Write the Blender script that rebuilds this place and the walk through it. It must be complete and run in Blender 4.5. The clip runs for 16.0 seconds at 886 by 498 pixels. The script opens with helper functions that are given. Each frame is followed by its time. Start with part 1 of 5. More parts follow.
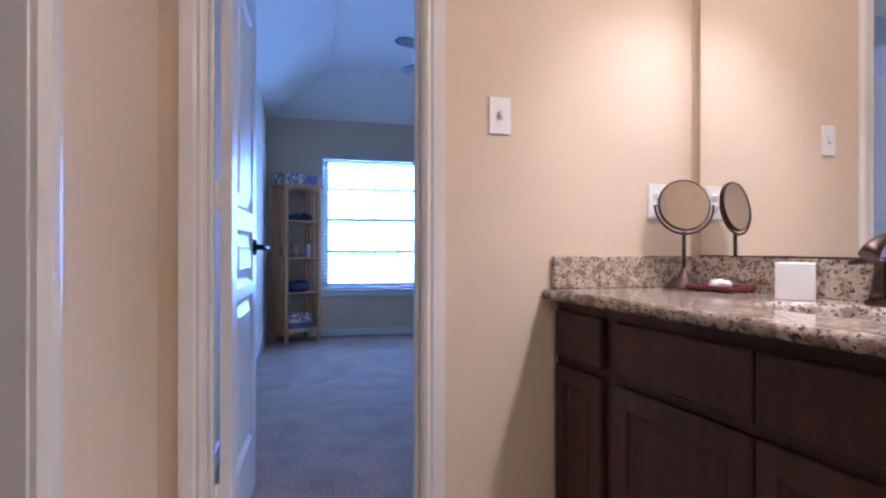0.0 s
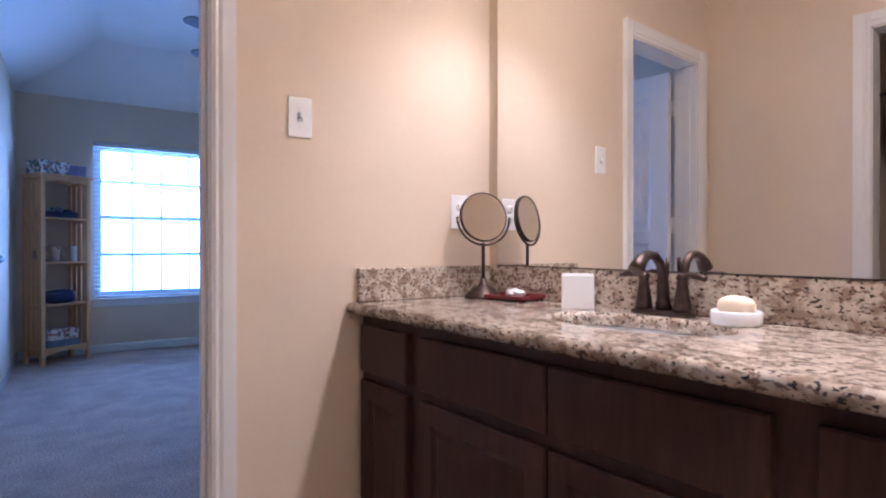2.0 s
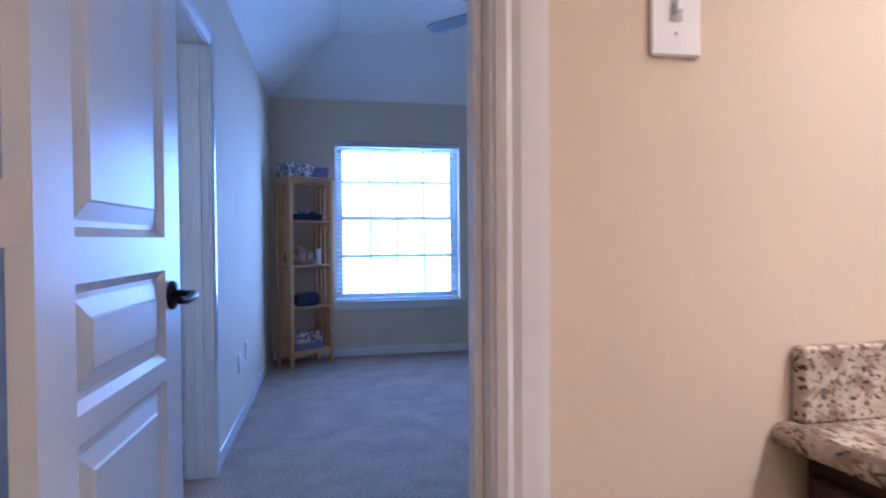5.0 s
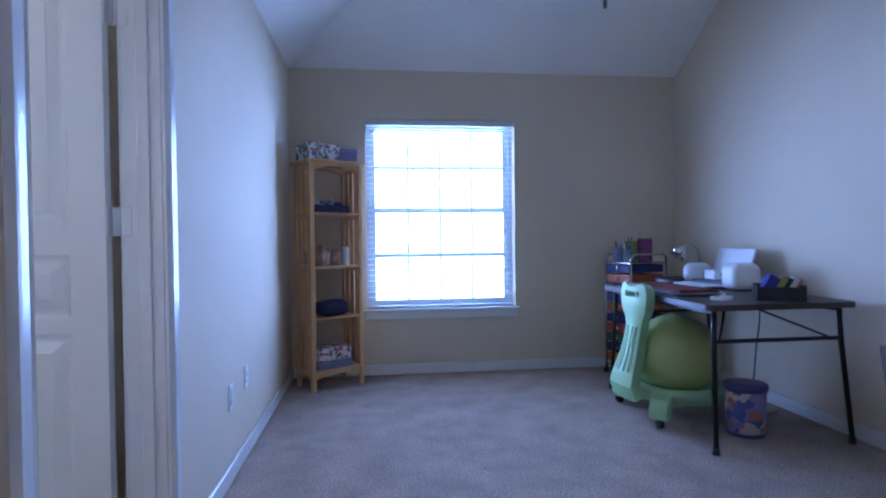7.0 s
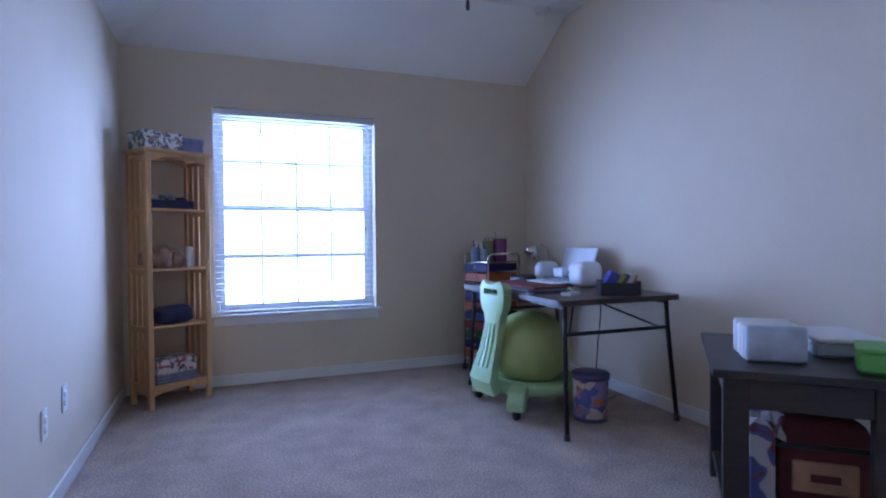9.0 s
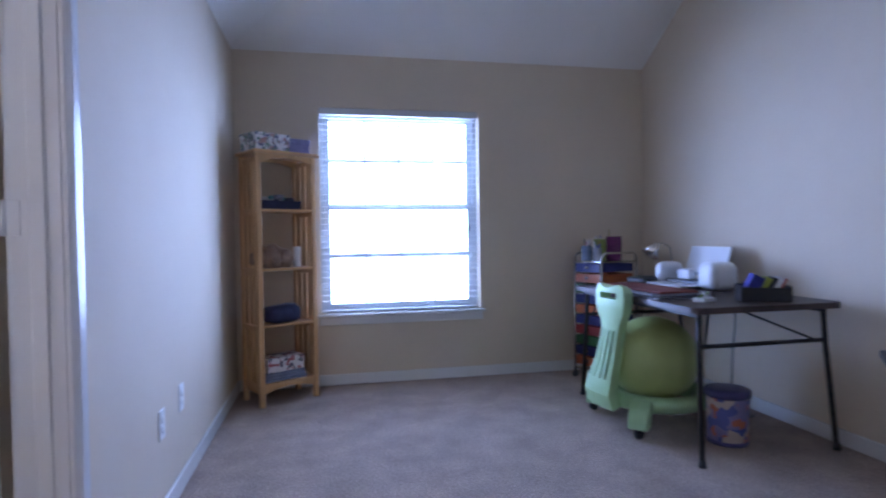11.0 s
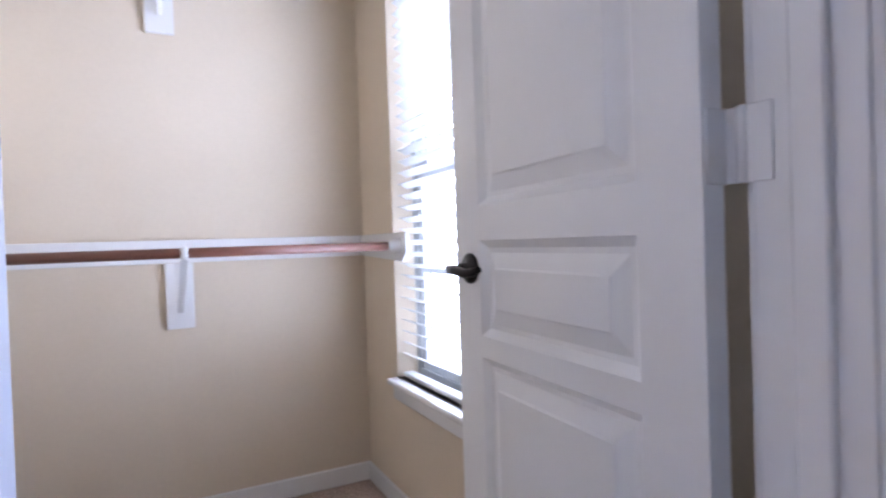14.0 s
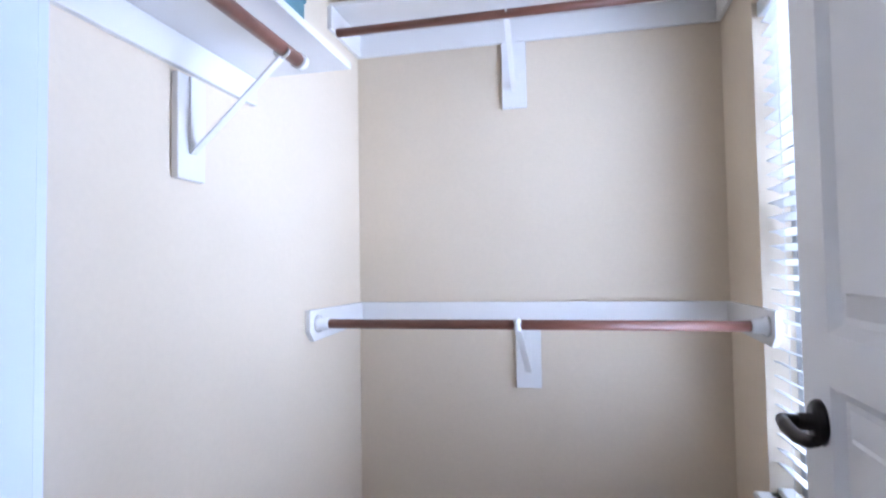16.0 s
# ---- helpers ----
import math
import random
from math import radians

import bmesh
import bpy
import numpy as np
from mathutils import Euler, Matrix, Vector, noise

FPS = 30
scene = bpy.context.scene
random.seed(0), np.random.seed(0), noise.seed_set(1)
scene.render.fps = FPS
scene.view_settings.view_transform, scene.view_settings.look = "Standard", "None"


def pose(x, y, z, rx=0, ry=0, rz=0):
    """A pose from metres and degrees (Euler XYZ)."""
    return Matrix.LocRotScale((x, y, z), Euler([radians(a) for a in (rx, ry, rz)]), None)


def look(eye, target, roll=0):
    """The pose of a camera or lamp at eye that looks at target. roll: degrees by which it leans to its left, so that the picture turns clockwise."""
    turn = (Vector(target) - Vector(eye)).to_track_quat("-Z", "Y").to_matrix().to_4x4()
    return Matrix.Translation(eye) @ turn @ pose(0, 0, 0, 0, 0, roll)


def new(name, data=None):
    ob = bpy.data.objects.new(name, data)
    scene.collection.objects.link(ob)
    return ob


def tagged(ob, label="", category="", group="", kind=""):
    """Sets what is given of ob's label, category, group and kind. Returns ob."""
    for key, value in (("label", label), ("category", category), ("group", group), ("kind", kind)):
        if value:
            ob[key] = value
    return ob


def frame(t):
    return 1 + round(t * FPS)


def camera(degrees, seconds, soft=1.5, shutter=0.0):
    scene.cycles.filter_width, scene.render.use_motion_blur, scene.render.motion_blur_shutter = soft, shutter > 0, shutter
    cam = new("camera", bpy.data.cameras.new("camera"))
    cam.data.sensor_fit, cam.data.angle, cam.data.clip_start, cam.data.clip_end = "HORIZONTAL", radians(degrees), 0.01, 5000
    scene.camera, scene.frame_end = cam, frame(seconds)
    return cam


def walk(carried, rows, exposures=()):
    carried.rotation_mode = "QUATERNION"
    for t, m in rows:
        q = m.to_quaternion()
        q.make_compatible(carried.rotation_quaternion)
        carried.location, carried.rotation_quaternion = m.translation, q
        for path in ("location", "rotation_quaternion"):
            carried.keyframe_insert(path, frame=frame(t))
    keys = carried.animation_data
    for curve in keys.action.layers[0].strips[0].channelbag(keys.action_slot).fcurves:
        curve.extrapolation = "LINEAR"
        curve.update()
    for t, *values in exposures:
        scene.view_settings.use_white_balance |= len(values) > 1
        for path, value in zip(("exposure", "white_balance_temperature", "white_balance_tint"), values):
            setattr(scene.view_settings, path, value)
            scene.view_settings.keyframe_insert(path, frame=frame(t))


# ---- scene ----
cam = camera(77.0, 16.0, soft=2.1, shutter=0.3)

PATH = [
    (0, (0.401, -1.719, 0.998), (0.885, 0.222, 0.999), 0.1),
    (0.5, (0.403, -1.7, 1.005), (1.074, 0.184, 1.003), -0.0),
    (1, (0.426, -1.682, 1.014), (1.316, 0.109, 1.01), 0.0),
    (1.5, (0.439, -1.654, 1.033), (1.464, 0.064, 1.027), -0.1),
    (2, (0.452, -1.639, 1.043), (1.555, 0.028, 1.036), 0.0),
    (2.5, (0.459, -1.628, 1.056), (1.594, 0.019, 1.045), -0.1),
    (3, (0.486, -1.567, 1.09), (1.564, 0.117, 1.069), -0.2),
    (3.5, (0.525, -1.435, 1.113), (1.314, 0.402, 1.084), -0.5),
    (4, (0.538, -1.202, 1.122), (1.086, 0.721, 1.088), -0.7),
    (4.5, (0.562, -0.918, 1.131), (1.006, 1.032, 1.096), -0.5),
    (5.75, (0.562, -0.35, 1.125), (0.9, 1.62, 1.09), -0.5),
    (7, (0.677, 0.237, 1.1), (0.916, 2.222, 1.065), -0.6),
    (7.5, (0.672, 0.278, 1.06), (1.168, 2.215, 1.037), -0.3),
    (8, (0.66, 0.298, 1.066), (1.351, 2.175, 1.04), -0.3),
    (10.5, (0.663, 0.423, 1.115), (1.41, 2.278, 1.076), -0.5),
    (11, (0.661, 0.538, 1.105), (1.063, 2.496, 1.061), -0.8),
    (11.5, (0.589, 0.689, 1.079), (0.701, 2.685, 1.033), -1.0),
    (12, (0.543, 0.819, 1.063), (0.354, 2.809, 1.02), -1.5),
    (12.5, (0.523, 0.991, 1.048), (-0.074, 2.899, 1.015), -2.0),
    (13, (0.486, 1.182, 1.036), (-0.546, 2.894, 0.978), -1.6),
    (13.5, (0.381, 1.363, 1.059), (-1.042, 2.766, 0.997), -2.4),
    (14, (0.286, 1.502, 1.065), (-1.489, 2.424, 1.038), -1.9),
    (14.5, (0.24, 1.62, 1.086), (-1.714, 2.047, 1.068), -1.7),
    (15, (0.206, 1.7, 1.112), (-1.793, 1.726, 1.102), -1.5),
    (15.5, (0.189, 1.757, 1.167), (-1.789, 1.458, 1.152), -1.3),
    (16, (0.171, 1.755, 1.234), (-1.779, 1.315, 1.313), -0.9),
]
EXPOSURES = [(0, 0.08, 5050, 23), (4.5, 0.06, 5110, 24.5), (7, 0.28, 5800, 26), (8, 0.28, 6150, 29), (10.5, 0.32, 6600, 31), (12.5, 0.38, 7000, 31), (14, 0.48, 7050, 31), (15, 0.5, 6600, 28), (16, 0.4, 6500, 26)]
walk(cam, [(t, look(eye, target, roll)) for t, eye, target, roll in PATH], EXPOSURES)

# ---- world, sun, large lights ----
world = bpy.data.worlds.new("sky")
scene.world = world
world.use_nodes = True
_sky = world.node_tree.nodes.new("ShaderNodeTexSky")
_sky.sky_type, _sky.sun_disc = "NISHITA", False
_sky.sun_elevation, _sky.sun_rotation = radians(50), radians(200)
_bg = world.node_tree.nodes["Background"]
_bg.inputs["Strength"].default_value = 0.15
world.node_tree.links.new(_sky.outputs[0], _bg.inputs["Color"])

sun = new("sun", bpy.data.lights.new("sun", "SUN"))
sun.data.energy, sun.data.angle, sun.data.color = 3.5, radians(0.6), (1.0, 0.95, 0.88)
sun.matrix_world = look((3, -8, 12), (1.5, 0, 0))


def window_light(name, centre, target, w, h, watts, colour, spread):
    lamp = new(name, bpy.data.lights.new(name, "AREA"))
    lamp.data.shape, lamp.data.size, lamp.data.size_y = "RECTANGLE", w, h
    lamp.data.energy, lamp.data.color, lamp.data.spread = watts, colour, radians(spread)
    lamp.matrix_world = look(centre, target)
    return lamp


window_light("bedroom_daylight", (1.217, 4.946, 1.31), (1.217, 0, 1.31), 1.22, 1.50, 92, (0.37, 0.68, 1.34), 180)
window_light("closet_daylight", (-1.36, 2.50, 1.32), (-1.36, 0, 1.32), 0.79, 1.50, 49, (0.56, 0.80, 1.14), 180)

# the fourth bulb is added as fill, to even out the wall light
BULBS = [(1.60, -0.42), (1.60, -0.80), (1.60, -1.18), (1.60, -1.56)]
for bx, by in BULBS:
    bulb = new("vanity_bulb", bpy.data.lights.new("vanity_bulb", "POINT"))
    bulb.data.energy, bulb.data.color, bulb.data.shadow_soft_size = 25, (1.0, 0.872, 0.715), 0.022
    bulb.location = (bx, by, 2.13)

# unseen fill lamp, added to brighten the far end of the bathroom
dome = new("fill_bulb", bpy.data.lights.new("fill_bulb", "POINT"))
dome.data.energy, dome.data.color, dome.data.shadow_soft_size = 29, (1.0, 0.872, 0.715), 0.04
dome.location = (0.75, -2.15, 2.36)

# ---- helpers for shapes ----


def add_box(bm, x0, x1, y0, y1, z0, z1, r=0.0, m=None, seg=1):
    """A box, its edges rounded by r, turned by m."""
    b = bmesh.new()
    bmesh.ops.create_cube(b, size=1.0)
    for v in b.verts:
        v.co = Vector((x0 + (v.co.x + .5) * (x1 - x0), y0 + (v.co.y + .5) * (y1 - y0), z0 + (v.co.z + .5) * (z1 - z0)))
    if r > 0:
        bmesh.ops.bevel(b, geom=b.edges[:], offset=r, segments=seg, profile=0.5, affect="EDGES", clamp_overlap=True)
    join(bm, b, m)


def join(bm, b, m=None):
    if m is not None:
        bmesh.ops.transform(b, matrix=m, verts=b.verts[:])
    keep = {}
    for v in b.verts:
        keep[v] = bm.verts.new(v.co)
    for f in b.faces:
        try:
            g = bm.faces.new([keep[v] for v in f.verts])
            g.smooth = f.smooth
        except ValueError:
            pass
    b.free()


def add_tube(bm, points, radius, sides=8, close=True):
    """A round bar along points; radius may be a list."""
    pts = [Vector(p) for p in points]
    radii = radius if isinstance(radius, (list, tuple)) else [radius] * len(pts)
    rings = []
    up = Vector((0, 0, 1))
    for i, p in enumerate(pts):
        d = (pts[min(i + 1, len(pts) - 1)] - pts[max(i - 1, 0)]).normalized()
        side = d.cross(up)
        if side.length < 0.05:
            side = d.cross(Vector((0, 1, 0)))
        side.normalize()
        other = side.cross(d)
        rings.append([bm.verts.new(p + radii[i] * (math.cos(a) * side + math.sin(a) * other))
                      for a in [2 * math.pi * k / sides for k in range(sides)]])
    for a, b in zip(rings, rings[1:]):
        for k in range(sides):
            f = bm.faces.new([a[k], a[(k + 1) % sides], b[(k + 1) % sides], b[k]])
            f.smooth = True
    if close:
        bm.faces.new(rings[0][::-1])
        bm.faces.new(rings[-1])


def add_lathe(bm, profile, sides=24, m=None, sx=1.0, sy=1.0):
    """A turned shape from (radius, height) pairs."""
    b = bmesh.new()
    rings = []
    for r, z in profile:
        if r < 1e-5:
            rings.append([b.verts.new((0, 0, z))])
        else:
            rings.append([b.verts.new((sx * r * math.cos(2 * math.pi * k / sides), sy * r * math.sin(2 * math.pi * k / sides), z)) for k in range(sides)])
    for p, q in zip(rings, rings[1:]):
        for k in range(sides):
            k2 = (k + 1) % sides
            vs = [p[0], q[k2], q[k]] if len(p) == 1 else [p[k], p[k2], q[0]] if len(q) == 1 else [p[k], p[k2], q[k2], q[k]]
            if len(p) == 1 and len(q) == 1:
                continue
            f = b.faces.new(vs)
            f.smooth = True
    bmesh.ops.recalc_face_normals(b, faces=b.faces[:])
    join(bm, b, m)


def add_prism(bm, outline, depth, m=None, r=0.0):
    """An outline in x, z pushed along y from 0 to depth."""
    b = bmesh.new()
    a = [b.verts.new((x, 0, z)) for x, z in outline]
    c = [b.verts.new((x, depth, z)) for x, z in outline]
    b.faces.new(a)
    b.faces.new(c[::-1])
    n = len(outline)
    for i in range(n):
        b.faces.new([a[i], c[i], c[(i + 1) % n], a[(i + 1) % n]])
    bmesh.ops.recalc_face_normals(b, faces=b.faces[:])
    if r > 0:
        bmesh.ops.bevel(b, geom=[e for e in b.edges], offset=r, segments=2, profile=0.5, affect="EDGES", clamp_overlap=True)
    join(bm, b, m)


def mesh_object(name, bm, material):
    mesh = bpy.data.meshes.new(name)
    bmesh.ops.recalc_face_normals(bm, faces=bm.faces[:])
    bm.to_mesh(mesh)
    bm.free()
    if material:
        mesh.materials.append(material)
    return new(name, mesh)


def part(name, bm, material, parent, label=""):
    ob = mesh_object(name, bm, material)
    ob.parent = parent
    if label:
        ob["label"] = label
    return ob


def thing(name, x, y, z, turn, label, category, group=""):
    ob = new(name)
    ob.matrix_world = pose(x, y, z, 0, 0, turn)
    ob.empty_display_size = 0.1
    return tagged(ob, label, category, group)


def structure(name, bm, material, label, category):
    return tagged(mesh_object(name, bm, material), label, category, kind="structure")


def boxes(*args, r=0.0):
    bm = bmesh.new()
    for a in args:
        add_box(bm, *a, r=r)
    return bm


# ---- materials ----


def material(name, colour, rough=0.5, metal=0.0, vary=0.06, scale=6.0, fine=0.0, fine_scale=200.0, bump=0.0, bump_scale=120.0, spec=0.5, coat=0.0, stretch=None, second=None):
    """Colour with broad and fine variation and a fine relief."""
    mat = bpy.data.materials.new(name)
    mat.use_nodes = True
    nt = mat.node_tree
    bsdf = nt.nodes["Principled BSDF"]
    bsdf.inputs["Roughness"].default_value = rough
    bsdf.inputs["Metallic"].default_value = metal
    bsdf.inputs["Specular IOR Level"].default_value = spec
    bsdf.inputs["Coat Weight"].default_value = coat
    co = nt.nodes.new("ShaderNodeTexCoord")
    mp = nt.nodes.new("ShaderNodeMapping")
    nt.links.new(co.outputs["Object"], mp.inputs["Vector"])
    if stretch:
        mp.inputs["Scale"].default_value = stretch
    n1 = nt.nodes.new("ShaderNodeTexNoise")
    n1.inputs["Scale"].default_value, n1.inputs["Detail"].default_value = scale, 5
    nt.links.new(mp.outputs[0], n1.inputs["Vector"])
    mix = nt.nodes.new("ShaderNodeMix")
    mix.data_type = "RGBA"
    a = tuple(c * (1 - vary) for c in colour)
    b = second or tuple(min(1, c * (1 + vary)) for c in colour)
    mix.inputs["A"].default_value, mix.inputs["B"].default_value = (*a, 1), (*b, 1)
    ramp = nt.nodes.new("ShaderNodeMapRange")
    ramp.inputs["From Min"].default_value, ramp.inputs["From Max"].default_value = 0.3, 0.7
    nt.links.new(n1.outputs["Fac"], ramp.inputs["Value"])
    nt.links.new(ramp.outputs[0], mix.inputs["Factor"])
    out = mix.outputs["Result"]
    if fine > 0:
        n2 = nt.nodes.new("ShaderNodeTexNoise")
        n2.inputs["Scale"].default_value, n2.inputs["Detail"].default_value = fine_scale, 3
        nt.links.new(mp.outputs[0], n2.inputs["Vector"])
        hv = nt.nodes.new("ShaderNodeHueSaturation")
        m2 = nt.nodes.new("ShaderNodeMapRange")
        m2.inputs["From Min"].default_value, m2.inputs["From Max"].default_value = 0.25, 0.75
        m2.inputs["To Min"].default_value, m2.inputs["To Max"].default_value = 1 - fine, 1 + fine
        nt.links.new(n2.outputs["Fac"], m2.inputs["Value"])
        nt.links.new(m2.outputs[0], hv.inputs["Value"])
        nt.links.new(out, hv.inputs["Color"])
        out = hv.outputs[0]
    nt.links.new(out, bsdf.inputs["Base Color"])
    if bump > 0:
        n3 = nt.nodes.new("ShaderNodeTexNoise")
        n3.inputs["Scale"].default_value, n3.inputs["Detail"].default_value = bump_scale, 4
        nt.links.new(mp.outputs[0], n3.inputs["Vector"])
        bp = nt.nodes.new("ShaderNodeBump")
        bp.inputs["Strength"].default_value, bp.inputs["Distance"].default_value = bump, 0.004
        nt.links.new(n3.outputs["Fac"], bp.inputs["Height"])
        nt.links.new(bp.outputs[0], bsdf.inputs["Normal"])
    return mat


def granite():
    mat = material("granite", (0.50, 0.42, 0.335), 0.12, vary=0.14, scale=26, fine=0.2, fine_scale=110)
    nt = mat.node_tree
    bsdf = nt.nodes["Principled BSDF"]
    base = bsdf.inputs["Base Color"].links[0].from_socket
    co = next(n for n in nt.nodes if n.type == "TEX_COORD")
    for scale, lo, hi, colour in ((34, 0.49, 0.62, (0.27, 0.195, 0.14)), (95, 0.57, 0.62, (0.17, 0.11, 0.08)), (135, 0.595, 0.63, (0.03, 0.024, 0.022))):
        mp = nt.nodes.new("ShaderNodeMapping")
        mp.inputs["Location"].default_value = (scale, scale * .37, 0)
        mp.inputs["Scale"].default_value = (1, 0.62, 1)
        n = nt.nodes.new("ShaderNodeTexNoise")
        n.inputs["Scale"].default_value, n.inputs["Detail"].default_value = scale, 2.5
        nt.links.new(co.outputs["Object"], mp.inputs["Vector"])
        nt.links.new(mp.outputs[0], n.inputs["Vector"])
        r = nt.nodes.new("ShaderNodeMapRange")
        r.inputs["From Min"].default_value, r.inputs["From Max"].default_value = lo, hi
        nt.links.new(n.outputs["Fac"], r.inputs["Value"])
        mx = nt.nodes.new("ShaderNodeMix")
        mx.data_type = "RGBA"
        nt.links.new(r.outputs[0], mx.inputs["Factor"])
        nt.links.new(base, mx.inputs["A"])
        mx.inputs["B"].default_value = (*colour, 1)
        base = mx.outputs["Result"]
    nt.links.new(base, bsdf.inputs["Base Color"])
    return mat


def patterned(name, ground, spots, scale=40, lo=0.56, hi=0.6, rough=0.7):
    """A printed card or cloth: coloured spots on a ground."""
    mat = material(name, ground, rough, vary=0.05, scale=20, bump=0.1)
    nt = mat.node_tree
    bsdf = nt.nodes["Principled BSDF"]
    base = bsdf.inputs["Base Color"].links[0].from_socket
    co = next(n for n in nt.nodes if n.type == "TEX_COORD")
    for i, colour in enumerate(spots):
        mp = nt.nodes.new("ShaderNodeMapping")
        mp.inputs["Location"].default_value = (3.1 * i, 7.7 * i, 1.3 * i)
        n = nt.nodes.new("ShaderNodeTexNoise")
        n.inputs["Scale"].default_value, n.inputs["Detail"].default_value = scale, 1.0
        nt.links.new(co.outputs["Object"], mp.inputs["Vector"])
        nt.links.new(mp.outputs[0], n.inputs["Vector"])
        r = nt.nodes.new("ShaderNodeMapRange")
        r.inputs["From Min"].default_value, r.inputs["From Max"].default_value = lo, hi
        nt.links.new(n.outputs["Fac"], r.inputs["Value"])
        mx = nt.nodes.new("ShaderNodeMix")
        mx.data_type = "RGBA"
        nt.links.new(r.outputs[0], mx.inputs["Factor"])
        nt.links.new(base, mx.inputs["A"])
        mx.inputs["B"].default_value = (*colour, 1)
        base = mx.outputs["Result"]
    nt.links.new(base, bsdf.inputs["Base Color"])
    return mat


def clear(name, colour=(1, 1, 1), rough=0.0, ior=1.45):
    mat = bpy.data.materials.new(name)
    mat.use_nodes = True
    bsdf = mat.node_tree.nodes["Principled BSDF"]
    bsdf.inputs["Base Color"].default_value = (*colour, 1)
    bsdf.inputs["Roughness"].default_value = rough
    bsdf.inputs["Transmission Weight"].default_value = 1.0
    bsdf.inputs["IOR"].default_value = ior
    return mat


WALL = material("wall_paint", (0.70, 0.58, 0.44), 0.8, vary=0.03, scale=1.7, fine=0.015, fine_scale=60, bump=0.12, bump_scale=70, spec=0.2)
CEIL = material("ceiling_paint", (0.84, 0.80, 0.74), 0.8, vary=0.02, scale=2, bump=0.25, bump_scale=90)
TRIM = material("trim_paint", (0.78, 0.76, 0.73), 0.22, vary=0.02, scale=3, bump=0.03, bump_scale=25, spec=0.5)
DOOR = material("door_paint", (0.78, 0.765, 0.74), 0.36, vary=0.02, scale=3, bump=0.05, bump_scale=60, stretch=(1, 1, 0.15))
CARPET = material("carpet", (0.455, 0.35, 0.29), 0.95, vary=0.14, scale=5.0, fine=0.55, fine_scale=110, bump=1.0, bump_scale=240, spec=0.1)
TILE = material("floor_tile", (0.45, 0.36, 0.27), 0.35, vary=0.12, scale=7, fine=0.06, bump=0.05)
GROUT = material("grout", (0.30, 0.25, 0.20), 0.9, vary=0.1)
GRANITE = granite()
ESPRESSO = material("espresso_wood", (0.044, 0.0185, 0.0135), 0.5, vary=0.25, scale=9, fine=0.25, fine_scale=70, bump=0.06, bump_scale=90, spec=0.22, stretch=(1, 1, 0.12))
MIRROR = material("mirror_glass", (0.93, 0.93, 0.92), 0.0, metal=1.0, vary=0.0)
BRONZE = material("bronze", (0.075, 0.050, 0.042), 0.36, metal=0.9, vary=0.2, scale=30, bump=0.03)
BLACKMETAL = material("dark_bronze", (0.022, 0.018, 0.017), 0.35, metal=0.8, vary=0.2, scale=40)
PLASTIC = material("white_plastic", (0.80, 0.79, 0.77), 0.35, vary=0.02)
CERAMIC = material("white_ceramic", (0.84, 0.83, 0.82), 0.1, vary=0.02)
SOAP = material("soap", (0.80, 0.66, 0.48), 0.45, vary=0.04, scale=15)
REDTRAY = material("red_tray", (0.12, 0.016, 0.018), 0.25, vary=0.2, scale=20)
PINE = material("pine_wood", (0.64, 0.36, 0.165), 0.42, vary=0.16, scale=5, fine=0.10, fine_scale=45, bump=0.04, stretch=(1.0, 1.0, 0.14))
GLASS = clear("window_glass")
VINYL = material("window_vinyl", (0.44, 0.46, 0.47), 0.35, vary=0.02)
BLIND = material("blind_slat", (0.62, 0.62, 0.60), 0.45, vary=0.03)
ROD = material("rod_wood", (0.17, 0.062, 0.040), 0.33, vary=0.25, scale=8, fine=0.15, fine_scale=60, stretch=(1, 0.1, 1))
DARKWOOD = material("dark_table_wood", (0.032, 0.026, 0.026), 0.42, vary=0.3, scale=7, fine=0.25, fine_scale=60, bump=0.08, stretch=(0.15, 1, 1))

# ---- walls, floors, ceilings ----
YW, XR, XB = 4.79, 3.25, -2.12   # window wall, far side wall, closet back wall
CY0, CY1 = 0.865, 2.345           # closet side walls
T = 0.15


def wall_along_x(name, x0, x1, y0, y1, z1, holes, label):
    bm = bmesh.new()
    at = x0
    for a, b, lo, hi in holes:
        add_box(bm, at, a, y0, y1, 0, z1)
        if lo > 0:
            add_box(bm, a, b, y0, y1, 0, lo)
        add_box(bm, a, b, y0, y1, hi, z1)
        at = b
    add_box(bm, at, x1, y0, y1, 0, z1)
    return structure(name, bm, WALL, label, "wall")


def wall_along_y(name, x0, x1, y0, y1, z1, holes, label):
    bm = bmesh.new()
    at = y0
    for a, b, lo, hi in holes:
        add_box(bm, x0, x1, at, a, 0, z1)
        if lo > 0:
            add_box(bm, x0, x1, a, b, 0, lo)
        add_box(bm, x0, x1, a, b, hi, z1)
        at = b
    add_box(bm, x0, x1, at, y1, 0, z1)
    return structure(name, bm, WALL, label, "wall")


DH = 2.05                         # door openings
WX0, WX1, WZ0, WZ1 = 0.602, 1.832, 0.537, 2.083      # bedroom window
CX0, CX1, CZ0, CZ1 = -1.76, -0.96, 0.532, 2.075       # closet window
BX0, BX1 = 0.129, 0.760           # doorway between bathroom and bedroom
KY0, KY1 = 1.423, 2.120           # closet doorway

